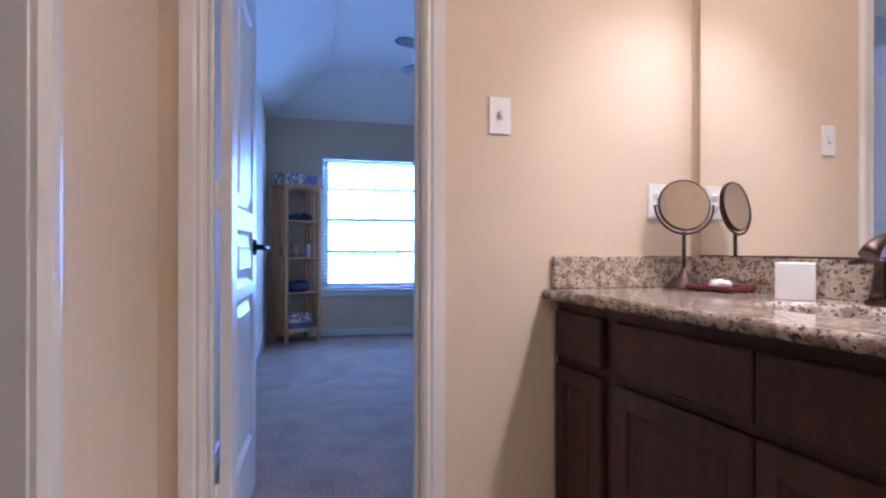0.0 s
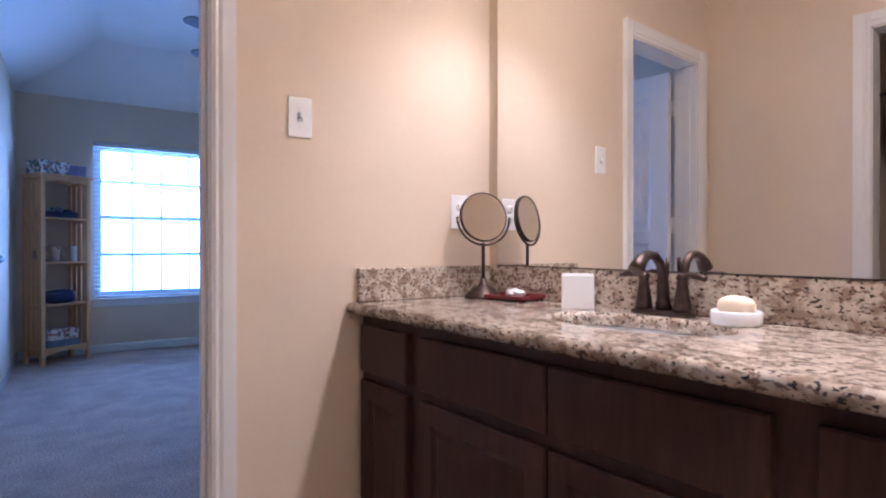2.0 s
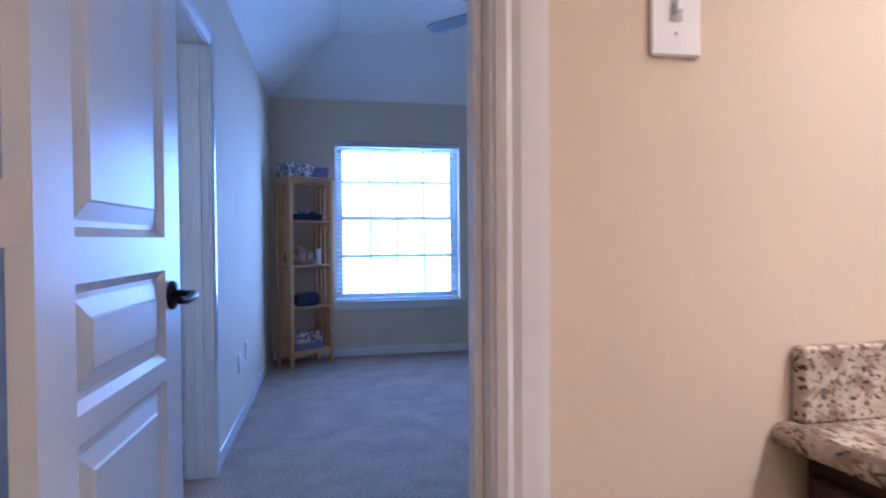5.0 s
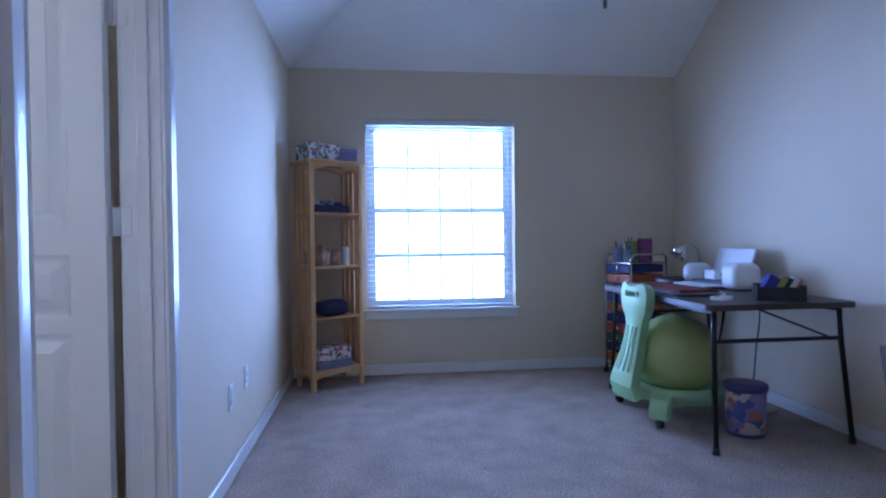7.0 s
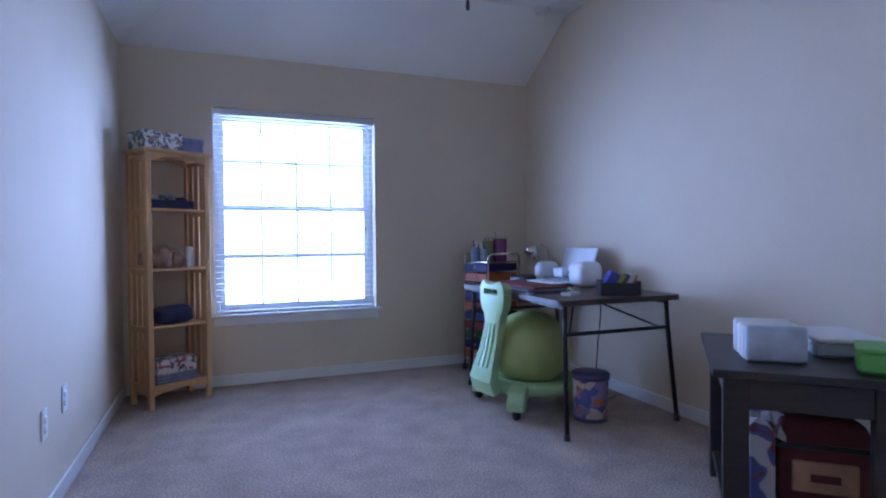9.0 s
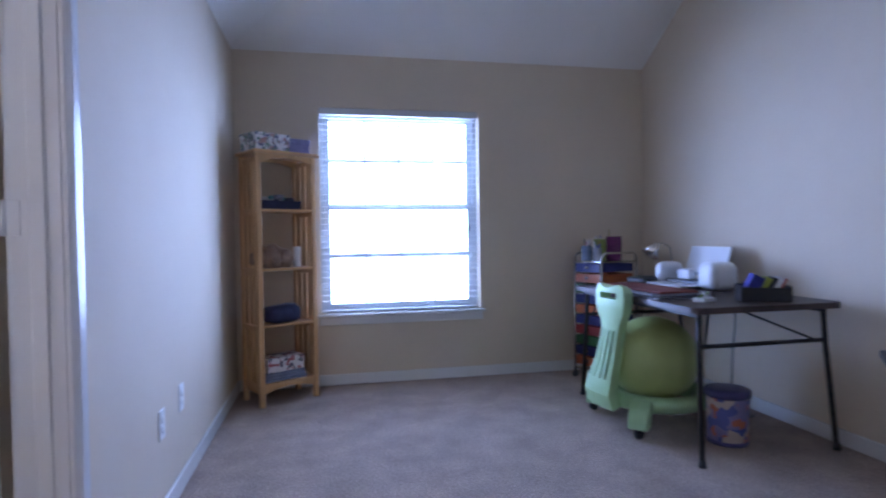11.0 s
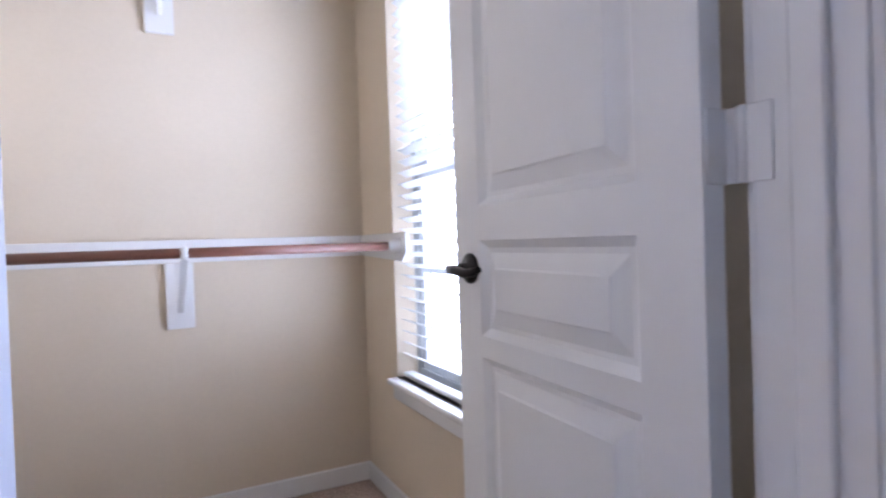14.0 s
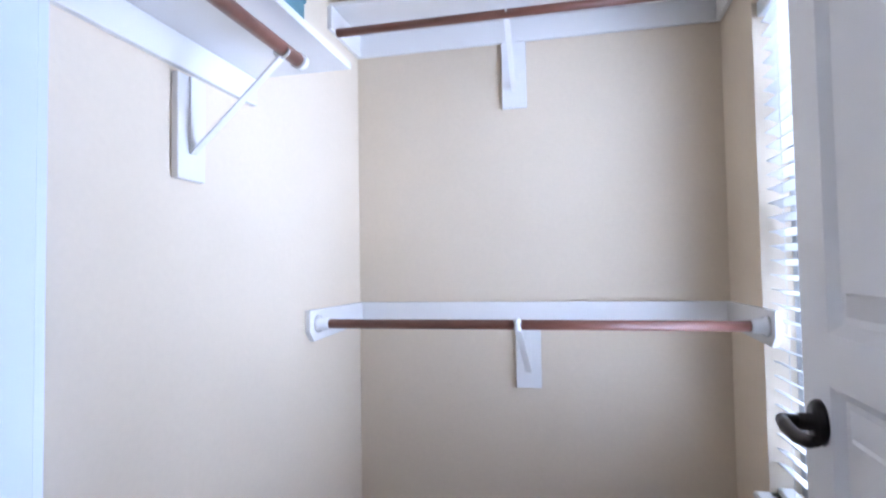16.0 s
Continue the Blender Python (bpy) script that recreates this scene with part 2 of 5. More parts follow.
wall_along_x("wall_bath_bedroom", 0.0, XR + T, 0.0, 0.12, 3.1, [(BX0 - 0.012, BX1 + 0.012, 0, DH + 0.012)], "beige painted wall with the bathroom doorway")
wall_along_x("wall_window", -0.12, XR + T, YW, YW + T, 3.1, [(WX0, WX1, WZ0, WZ1)], "beige painted bedroom wall with a large window")
wall_along_y("wall_bedroom_side", XR, XR + T, 0.12, YW, 3.1, [], "plain beige painted bedroom wall")
wall_along_y("wall_closet_door", -0.12, 0.0, 0.0, YW, 3.1, [(KY0 - 0.012, KY1 + 0.012, 0, DH + 0.012)], "beige painted bedroom wall with the closet doorway")
wall_along_y("wall_closet_back", XB - 0.12, XB, CY0 - 0.12, CY1 + T, 2.75, [], "beige painted closet back wall")
wall_along_x("wall_closet_near", XB, -0.12, CY0 - 0.12, CY0, 2.75, [], "beige painted closet side wall")
wall_along_x("wall_closet_window", XB, -0.12, CY1, CY1 + T, 2.75, [(CX0, CX1, CZ0, CZ1)], "beige painted closet wall with a window")
SKEW = 0.048                       # the vanity wall stands slightly out of square


def skew(bm):
    for v in bm.verts:
        v.co.x -= SKEW * v.co.y
    return bm


structure("wall_vanity", skew(boxes((1.745, 1.91, -2.8, 0.0, 0, 2.6))), WALL, "beige painted bathroom wall behind the mirror", "wall")
wall_along_y("wall_bath_inner", -0.12, 0.0, -2.8, 0.0, 2.6, [(-1.542, -0.748, 0, DH + 0.012)], "beige painted bathroom wall with a second doorway")
wall_along_x("wall_bath_end", -1.9, 2.05, -2.92, -2.8, 2.6, [], "plain beige bathroom end wall")
wall_along_x("wall_side_room", -1.9, -0.12, -0.62, -0.50, 2.6, [], "plain pale wall of the small side room")
wall_along_y("wall_side_room_back", -1.9, -1.78, -2.8, -0.62, 2.6, [], "plain pale back wall of the small side room")

structure("floor_bedroom", boxes((0, XR, 0.06, YW, -0.1, 0), (-0.12, 0, KY0, KY1, -0.1, 0), (XB, -0.12, CY0, CY1, -0.1, 0)), CARPET, "beige cut-pile carpet in bedroom and closet", "carpet")
structure("floor_bathroom", boxes((-1.78, 1.90, -2.8, 0.06, -0.1, -0.006)), GROUT, "tiled bathroom floor", "floor")
structure("ceiling_bathroom", boxes((-1.78, 1.90, -2.8, 0.0, 2.44, 2.5)), CEIL, "flat painted bathroom ceiling", "ceiling")
structure("ceiling_closet", boxes((XB, -0.12, CY0, CY1, 2.62, 2.7)), CEIL, "flat painted closet ceiling", "ceiling")

# bedroom ceiling: flat middle, slopes down to the window wall and the closet wall
LOW, HIGH, RUN = 2.475, 2.88, 0.65
bm = bmesh.new()
cv = {}
for key, co in {"a": (0, YW, LOW), "b": (XR, YW, LOW), "c": (0, 0.12, LOW), "d": (RUN, YW - RUN, HIGH), "e": (XR, YW - RUN, HIGH), "f": (RUN, 0.12, HIGH), "g": (XR, 0.12, HIGH)}.items():
    cv[key] = (bm.verts.new(co), bm.verts.new((co[0], co[1], 3.0)))
for f in ("abed", "adfc", "degf"):
    bm.faces.new([cv[k][0] for k in f])
bm.faces.new([cv[k][1] for k in "abegfc"])
structure("ceiling_bedroom", bm, CEIL, "painted bedroom ceiling with sloped edges", "ceiling")

# ground outside
bm = bmesh.new()
bmesh.ops.create_grid(bm, x_segments=1, y_segments=1, size=600)
for v in bm.verts:
    v.co.z = -0.35
GROUND = material("dry_lawn", (0.30, 0.28, 0.20), 0.95, vary=0.3, scale=0.6, fine=0.2, fine_scale=14)
structure("ground", bm, GROUND, "pale dry lawn outside the windows", "ground")

# ---- trim ----
CASING = [(0.0, 0.0), (0.0, 0.010), (0.012, 0.016), (0.02, 0.013), (0.03, 0.018), (0.055, 0.020), (0.066, 0.020), (0.07, 0.0)]


def add_casing(bm, p0, p1, across, out):
    """A moulded board from p0 to p1; across: from the opening outwards, out: off the wall."""
    p0, p1, across, out = (Vector(v) for v in (p0, p1, across, out))
    a = [bm.verts.new(p0 + across * u + out * w) for u, w in CASING]
    b = [bm.verts.new(p1 + across * u + out * w) for u, w in CASING]
    n = len(CASING)
    for i in range(n):
        bm.faces.new([a[i], a[(i + 1) % n], b[(i + 1) % n], b[i]])
    bm.faces.new(a)
    bm.faces.new(b[::-1])


def door_trim(name, axis, face, other, a, b, label):
    """Casing on both faces, jambs and stops of a doorway in a wall; axis: the wall's direction."""
    ob = thing(name, 0, 0, 0, 0, label, "door frame")
    ob["kind"] = "structure"

    def P(u, w, z):
        return (u, w, z) if axis == "x" else (w, u, z)
    for f, s in ((face, -1 if face < other else 1), (other, 1 if face < other else -1)):
        for u, d in ((a, -1), (b, 1)):
            bm = bmesh.new()
            add_casing(bm, P(u + d * 0.005, f, 0), P(u + d * 0.005, f, DH + 0.074), P(d, 0, 0), P(0, s, 0))
            part("casing", bm, TRIM, ob)
        bm = bmesh.new()
        add_casing(bm, P(a - 0.004, f, DH + 0.005), P(b + 0.004, f, DH + 0.005), (0, 0, 1), P(0, s, 0))
        part("head_casing", bm, TRIM, ob)
    lo, hi = min(face, other), max(face, other)
    for u, d in ((a, 1), (b, -1)):
        u0, u1 = sorted((u - d * 0.012, u))
        q = P(u0, lo, 0), P(u1, hi, DH)
        bm = bmesh.new()
        add_box(bm, min(q[0][0], q[1][0]), max(q[0][0], q[1][0]), min(q[0][1], q[1][1]), max(q[0][1], q[1][1]), 0, DH, r=0.002)
        part("jamb", bm, TRIM, ob)
    q = P(a, lo, 0), P(b, hi, 0)
    part("head_jamb", boxes((min(q[0][0], q[1][0]), max(q[0][0], q[1][0]), min(q[0][1], q[1][1]), max(q[0][1], q[1][1]), DH, DH + 0.012)), TRIM, ob)
    return ob


door_trim("door_frame_bedroom", "x", 0.0, 0.12, BX0, BX1, "white painted door frame with moulded casing")
door_trim("door_frame_closet", "y", 0.0, -0.12, KY0, KY1, "glossy white painted closet door frame with moulded casing")
door_trim("door_frame_side_room", "y", 0.0, -0.12, -1.53, -0.76, "white painted door frame of the side room")


def stop(name, x0, x1, y0, y1):
    ob = mesh_object(name, boxes((x0, x1, y0, y1, 0.0, DH), r=0.003), TRIM)
    return tagged(ob, "white painted door stop on the jamb", "door stop", kind="structure")


stop("trim_stop", -0.072, -0.034, KY1 - 0.012, KY1)
stop("trim_stop", -0.072, -0.034, KY0, KY0 + 0.012)
stop("trim_stop", BX0, BX0 + 0.012, 0.034, 0.072)
stop("trim_stop", BX1 - 0.012, BX1, 0.034, 0.072)


def baseboard(x0, x1, y0, y1):
    bm = bmesh.new()
    add_box(bm, x0, x1, y0, y1, 0, 0.082, r=0.004)
    return tagged(mesh_object("baseboard", bm, TRIM), "white painted baseboard along the wall", "baseboard", kind="structure")


baseboard(0.0, XR, YW - 0.014, YW)
baseboard(XR - 0.014, XR, 0.12, YW - 0.014)
baseboard(0.0, 0.014, KY1 + 0.076, YW - 0.014)
baseboard(0.0, 0.014, 0.134, KY0 - 0.076)
baseboard(BX1 + 0.076, XR - 0.014, 0.12, 0.134)
baseboard(XB, XB + 0.014, CY0, CY1)
baseboard(XB + 0.014, -0.12, CY1 - 0.014, CY1)
baseboard(XB + 0.014, -0.12, CY0, CY0 + 0.014)
baseboard(BX1 + 0.076, 1.215, -0.014, 0.0)
baseboard(0.0, 0.014, -0.684, -0.014)

# ---- doors ----


def add_panel_face(bm, width, face_y, sign):
    """The moulded face of a three-panel leaf, as one grid with sunk and raised panels."""
    s0, s1 = 0.108, width - 0.108
    bands = [(0.24, 0.82), (0.865, 1.065), (1.137, 1.90)]
    xs, zs = [0, s0, s1, width], [0.008] + [v for b in bands for v in b] + [2.03]
    for i in range(3):
        for j in range(len(zs) - 1):
            hole = i == 1 and j % 2 == 1
            x0, x1, z0, z1 = xs[i], xs[i + 1], zs[j], zs[j + 1]
            if not hole:
                vs = [bm.verts.new((x, face_y, z)) for x, z in ((x0, z0), (x1, z0), (x1, z1), (x0, z1))]
                bm.faces.new(vs if sign < 0 else vs[::-1])
            else:
                rings = []
                for inset, depth in ((0, 0), (0.007, 0.006), (0.016, 0.013), (0.026, 0.0135), (0.056, 0.004), (0.060, 0.001)):
                    rings.append([bm.verts.new((x, face_y - sign * depth, z)) for x, z in ((x0 + inset, z0 + inset), (x1 - inset, z0 + inset), (x1 - inset, z1 - inset), (x0 + inset, z1 - inset))])
                for a, b in zip(rings, rings[1:]):
                    for k in range(4):
                        bm.faces.new([a[k], a[(k + 1) % 4], b[(k + 1) % 4], b[k]])
                bm.faces.new(rings[-1])


def lever(parent, x, z, y, sign, point):
    """A bronze lever on its round plate, on the face at y."""
    bm = bmesh.new()
    m = pose(x, y, z, -90 * sign, 0, 0)
    add_lathe(bm, [(0, 0), (0.033, 0), (0.033, 0.006), (0.028, 0.011), (0.013, 0.012), (0.012, 0.03), (0, 0.03)], 24, m)
    part("rosette", bm, BLACKMETAL, parent, "dark bronze round door rosette")
    bm = bmesh.new()
    y1 = y + sign * 0.05
    pts = [(x, y + sign * 0.028, z), (x, y1, z), (x + point * 0.03, y1 + sign * .004, z - .001), (x + point * 0.065, y1, z - 0.006), (x + point * 0.095, y1 - sign * 0.004, z - 0.003), (x + point * 0.112, y1 - sign * .008, z + 0.003)]
    add_tube(bm, pts, [0.011, 0.011, 0.010, 0.0095, 0.009, 0.007], 10)
    part("lever", bm, BLACKMETAL, parent, "dark bronze curved door lever")


def leaf(name, x, y, turn, width, label, flip):
    """A three-panel door leaf. Local x runs from the hinge edge; flip: the side that the thickness lies on."""
    ob = thing(name, x, y, 0, turn, label, "door")
    th = 0.035 * flip
    lo, hi = min(0, th), max(0, th)
    bm = bmesh.new()
    add_panel_face(bm, width, lo, -1)
    add_panel_face(bm, width, hi, 1)
    for x0, x1, z0, z1 in ((0, 0, 0.008, 2.03), (width, width, 0.008, 2.03)):
        bm.faces.new([bm.verts.new(v) for v in ((x0, lo, z0), (x0, hi, z0), (x0, hi, z1), (x0, lo, z1))])
    for z in (0.008, 2.03):
        bm.faces.new([bm.verts.new(v) for v in ((0, lo, z), (width, lo, z), (width, hi, z), (0, hi, z))])
    bmesh.ops.remove_doubles(bm, verts=bm.verts[:], dist=0.0003)
    part("leaf", bm, DOOR, ob)
    for yf, s in ((lo, -1), (hi, 1)):
        lever(ob, width - 0.070, 1.005, yf, s, -1)
    return ob


bath_door = leaf("door_bathroom", 0.146, 0.140, 88, 0.628, "white three-panel door standing open into the bedroom", -1)
closet_door = leaf("door_closet", -0.152, KY1 - 0.008, 177, 0.668, "white three-panel door standing open into the closet", 1)


def hinge(door, x, y, z, plates):
    """Painted butt hinge in world places: two plates and a knuckle, as one part of the door."""
    bm = bmesh.new()
    add_tube(bm, [(x, y, z - 0.045), (x, y, z + 0.045)], 0.006, 10)
    for q in plates:
        add_box(bm, x + q[0], x + q[1], y + q[2], y + q[3], z - 0.045, z + 0.045, r=0.001)
    bmesh.ops.transform(bm, matrix=door.matrix_world.inverted(), verts=bm.verts[:])
    part("hinge", bm, TRIM, door, "white painted butt hinge")


for hz in (0.22, 1.167, 1.83):
    hinge(closet_door, -0.130, KY1 - 0.004, hz, [(0.004, 0.036, 0.0005, 0.003), (-0.024, -0.020, -0.034, 0.002), (-0.026, 0.0, 0.0, 0.003)])
    hinge(bath_door, BX0 + 0.006, 0.130, hz, [(-0.0055, -0.003, -0.052, -0.004), (0.0, 0.042, 0.0075, 0.0115)])

# ---- windows ----


def window(name, x0, x1, z0, z1, yin, muntins, tilt, over, label):
    """A sash window in a reveal, with grilles, sill, apron and a blind of open slats."""
    w = thing(name, 0, 0, 0, 0, label, "window")
    w["kind"] = "structure"
    yo = yin + 0.09
    fr = boxes((x0, x0 + 0.035, yo, yo + 0.06, z0, z1), (x1 - 0.035, x1, yo, yo + 0.06, z0, z1), (x0 + 0.035, x1 - 0.035, yo, yo + 0.06, z1 - 0.035, z1), (x0 + 0.035, x1 - 0.035, yo, yo + 0.06, z0, z0 + 0.03))
    part("window_frame", fr, VINYL, w)
    zm = z0 + (z1 - z0) * 0.521
    for nm, lo, hi, y in (("lower_sash", z0 + 0.03, zm + 0.022, yo + 0.004), ("upper_sash", zm - 0.022, z1 - 0.035, yo + 0.032)):
        a, b = x0 + 0.036, x1 - 0.036
        s = 0.04
        part(nm, boxes((a, a + s, y, y + 0.025, lo, hi), (b - s, b, y, y + 0.025, lo, hi), (a + s, b - s, y, y + 0.025, hi - 0.044, hi), (a + s, b - s, y, y + 0.025, lo, lo + 0.035), r=0.003), VINYL, w)
        g = part("pane", boxes((a + s, b - s, y + 0.011, y + 0.014, lo + 0.035, hi - 0.044)), GLASS, w)
        g.visible_shadow = False
        bm = bmesh.new()
        for k in range(1, muntins + 1):
            x = a + s + (b - a - 2 * s) * k / (muntins + 1)
            add_box(bm, x - 0.010, x + 0.010, y + 0.005, y + 0.009, lo + 0.035, hi - 0.044)
        zc = (lo + hi) / 2 + (0.018 if nm == "upper_sash" else 0)
        add_box(bm, a + s, b - s, y + 0.0005, y + 0.0095, zc - 0.016, zc + 0.016)
        part("grille", bm, VINYL, w)
    part("window_sill", boxes((x0 - over, x1 + over, yin - 0.045, yin + 0.09, z0 - 0.022, z0), r=0.005), TRIM, w)
    part("apron", boxes((x0 - 0.015, x1 + 0.015, yin - 0.016, yin, z0 - 0.085, z0 - 0.022), r=0.004), TRIM, w)
    # blind
    bl = thing(name.replace("window", "window_blind"), 0, 0, 0, 0, "white horizontal slat blind lowered with open slats", "blind")
    part("head_rail", boxes((x0 + 0.006, x1 - 0.006, yin + 0.012, yin + 0.07, z1 - 0.05, z1 - 0.002), r=0.004), BLIND, bl)
    sl = bmesh.new()
    n = 5
    prof = [((k / (n - 1) - .5) * 0.042, 0.003 * (1 - (2 * k / (n - 1) - 1) ** 2)) for k in range(n)]
    up = [sl.verts.new((x0 + 0.01, u, v + 0.0012)) for u, v in prof], [sl.verts.new((x1 - 0.01, u, v + 0.0012)) for u, v in prof]
    dn = [sl.verts.new((x0 + 0.01, u, v - 0.0012)) for u, v in prof], [sl.verts.new((x1 - 0.01, u, v - 0.0012)) for u, v in prof]
    for k in range(n - 1):
        sl.faces.new([up[0][k], up[1][k], up[1][k + 1], up[0][k + 1]])
        sl.faces.new([dn[0][k + 1], dn[1][k + 1], dn[1][k], dn[0][k]])
    sl.faces.new([up[0][0], dn[0][0], dn[1][0], up[1][0]])
    sl.faces.new([up[1][-1], dn[1][-1], dn[0][-1], up[0][-1]])
    first = part("slat", sl, BLIND, bl)
    count = int((z1 - z0 - 0.10) / 0.0445)
    first.matrix_basis = pose(0, yin + 0.041, z1 - 0.075, tilt)
    for k in range(1, count):
        ob = new("slat", first.data)
        ob.parent = bl
        ob.matrix_basis = pose(0, yin + 0.041, z1 - 0.075 - k * 0.0445, tilt)
    part("bottom_rail", boxes((x0 + 0.01, x1 - 0.01, yin + 0.018, yin + 0.064, z0 + 0.004, z0 + 0.022), r=0.004), BLIND, bl)
    for x in (x0 + 0.16, x1 - 0.16):
        bm = bmesh.new()
        for dy in (-0.026, 0.026):
            add_tube(bm, [(x, yin + 0.041 + dy, z0 + 0.02), (x, yin + 0.041 + dy, z1 - 0.05)], 0.0008, 4)
        part("ladder_cord", bm, BLIND, bl)
    cord = bmesh.new()
    add_tube(cord, [(x1 - 0.09, yin + 0.008, z1 - 0.05), (x1 - 0.088, yin + 0.007, z0 + 0.66)], 0.0015, 5)
    cord = part("lift_cord", cord, BLIND, bl)
    bm = bmesh.new()
    add_lathe(bm, [(0, 0.045), (0.004, 0.043), (0.011, 0.012), (0.012, 0.004), (0.009, 0), (0, 0)], 12, pose(x1 - 0.088, yin + 0.007, z0 + 0.615))
    part("tassel", bm, BRONZE, cord, "small dark cord tassel")
    return w


window("window_bedroom", WX0, WX1, WZ0, WZ1, YW, 3, 2, 0.03, "white double-hung window with grilles, bright daylight behind")
window("window_closet", CX0, CX1, CZ0, CZ1, CY1, 1, -24, 0.012, "white closet window with blind, bright daylight behind")

# ---- bathroom ----
VX, CX, CT = 1.222, 1.172, 0.868      # cabinet face, counter edge, counter top
VEND = -2.25
SX, SY, SA, SB = 1.492, -0.80, 0.150, 0.235   # wash basin: centre and half axes


def taper(bm):
    """Lays vanity parts along the skewed wall; the front runs back a little more."""
    for v in bm.verts:
        v.co.x -= (SKEW + 0.024 * min(1.0, max(0.0, (1.744 - v.co.x) / (1.744 - CX)))) * v.co.y
    return bm


def shaker(parent, name, y0, y1, z0, z1, sunk):
    """A cabinet front: slab with a bevelled edge, or a frame round a sunk panel, as one skin."""
    steps = [(0.0, VX - 0.002), (0.0, VX - 0.017), (0.004, VX - 0.021)]
    if sunk:
        steps += [(0.052, VX - 0.021), (0.056, VX - 0.014), (0.066, VX - 0.012), (0.080, VX - 0.016)]
    bm = bmesh.new()
    rings = [[bm.verts.new((x, y, z)) for y, z in ((y0 + i, z0 + i), (y1 - i, z0 + i), (y1 - i, z1 - i), (y0 + i, z1 - i))] for i, x in steps]
    for p, q in zip(rings, rings[1:]):
        for k in range(4):
            bm.faces.new([p[k], p[(k + 1) % 4], q[(k + 1) % 4], q[k]])
    bm.faces.new(rings[0][::-1])
    bm.faces.new(rings[-1])
    return part(name, taper(bm), ESPRESSO, parent)


vanity = thing("vanity_cabinet", 0, 0, 0, 0, "dark espresso wood bathroom vanity with drawers and doors", "cabinet")
part("body", taper(boxes((VX, 1.744, VEND, -0.012, 0.09, 0.66))), ESPRESSO, vanity)
part("toe_kick", taper(boxes((VX + 0.06, 1.744, VEND, -0.012, 0.0, 0.089))), ESPRESSO, vanity)
part("face_rail", taper(boxes((VX, VX + 0.02, VEND, -0.012, 0.6605, 0.832))), ESPRESSO, vanity)
part("back_rail", taper(boxes((1.712, 1.744, VEND, -0.012, 0.6605, 0.832))), ESPRESSO, vanity)
for y0 in (VEND, -0.031):
    part("end_panel", taper(boxes((VX + 0.0205, 1.7115, y0, y0 + 0.019, 0.6605, 0.832))), ESPRESSO, vanity)
COLS = [(-0.285, -0.03), (-0.800, -0.352), (-1.228, -0.806), (-1.72, -1.288), (-2.22, -1.78)]
for i, (a, b) in enumerate(COLS):
    shaker(vanity, "drawer_front", a, b, 0.655, 0.800, False)
    shaker(vanity, "cabinet_door", a, b, 0.115, 0.625, True)

counter = thing("vanity_counter", 0, 0, 0, 0, "polished beige granite counter with dark speckles and backsplash", "counter")
bm = bmesh.new()
N = 48
rim = [(SX + SA * math.cos(2 * math.pi * k / N), SY + SB * math.sin(2 * math.pi * k / N)) for k in range(N)]


def outer(k):
    """The point of the counter's outline in the basin's direction k."""
    a = 2 * math.pi * k / N
    dx, dy = math.cos(a), math.sin(a)
    best = 9
    for lim, d, o in ((1.744, dx, SX), (CX + 0.012, dx, SX)):
        if abs(d) > 1e-6 and (lim - o) / d > 0:
            best = min(best, (lim - o) / d)
    for lim in (-0.004, -1.55):
        if abs(dy) > 1e-6 and (lim - SY) / dy > 0:
            best = min(best, (lim - SY) / dy)
    return SX + best * dx, SY + best * dy


for z in (CT, CT - 0.035):
    ins = [bm.verts.new((x, y, z)) for x, y in rim]
    out = [bm.verts.new((*outer(k), z)) for k in range(N)]
    for k in range(N):
        bm.faces.new([ins[k], ins[(k + 1) % N], out[(k + 1) % N], out[k]])
    if z == CT:
        top_in, top_out = ins, out
    else:
        for k in range(N):
            f = bm.faces.new([top_in[k], top_in[(k + 1) % N], ins[(k + 1) % N], ins[k]])
            f.smooth = True
for cx, cy in ((1.744, -0.004), (CX + 0.012, -0.004), (1.744, -1.55), (CX + 0.012, -1.55)):
    # fill the corner triangles between neighbouring outline points
    ks = sorted(range(N), key=lambda k: abs(outer(k)[0] - cx) + abs(outer(k)[1] - cy))
    onx = next(k for k in ks if abs(outer(k)[0] - cx) < 1e-4 and abs(outer(k)[1] - cy) > 1e-4)
    ony = next(k for k in ks if abs(outer(k)[1] - cy) < 1e-4 and abs(outer(k)[0] - cx) > 1e-4)
    bm.faces.new([bm.verts.new((cx, cy, CT)), bm.verts.new((*outer(onx), CT)), bm.verts.new((*outer(ony), CT))])
add_box(bm, CX + 0.012, 1.744, VEND, -1.55, CT - 0.035, CT)
edge = [(CX + 0.012 - 0.017 * math.sin(t), CT - 0.0175 + 0.0175 * math.cos(t)) for t in [math.pi * k / 8 for k in range(9)]]
ra = [bm.verts.new((x, -0.004, z)) for x, z in edge]
rb = [bm.verts.new((x, VEND, z)) for x, z in edge]
for k in range(8):
    f = bm.faces.new([ra[k], ra[k + 1], rb[k + 1], rb[k]])
    f.smooth = True
bm.faces.new(ra)
part("countertop", taper(bm), GRANITE, counter)
part("backsplash", taper(boxes((1.722, 1.744, VEND, -0.0265, CT, 0.976), r=0.003)), GRANITE, counter)
part("side_splash", taper(boxes((CX + 0.03, 1.744, -0.0255, -0.003, CT, 0.976), r=0.003)), GRANITE, counter)

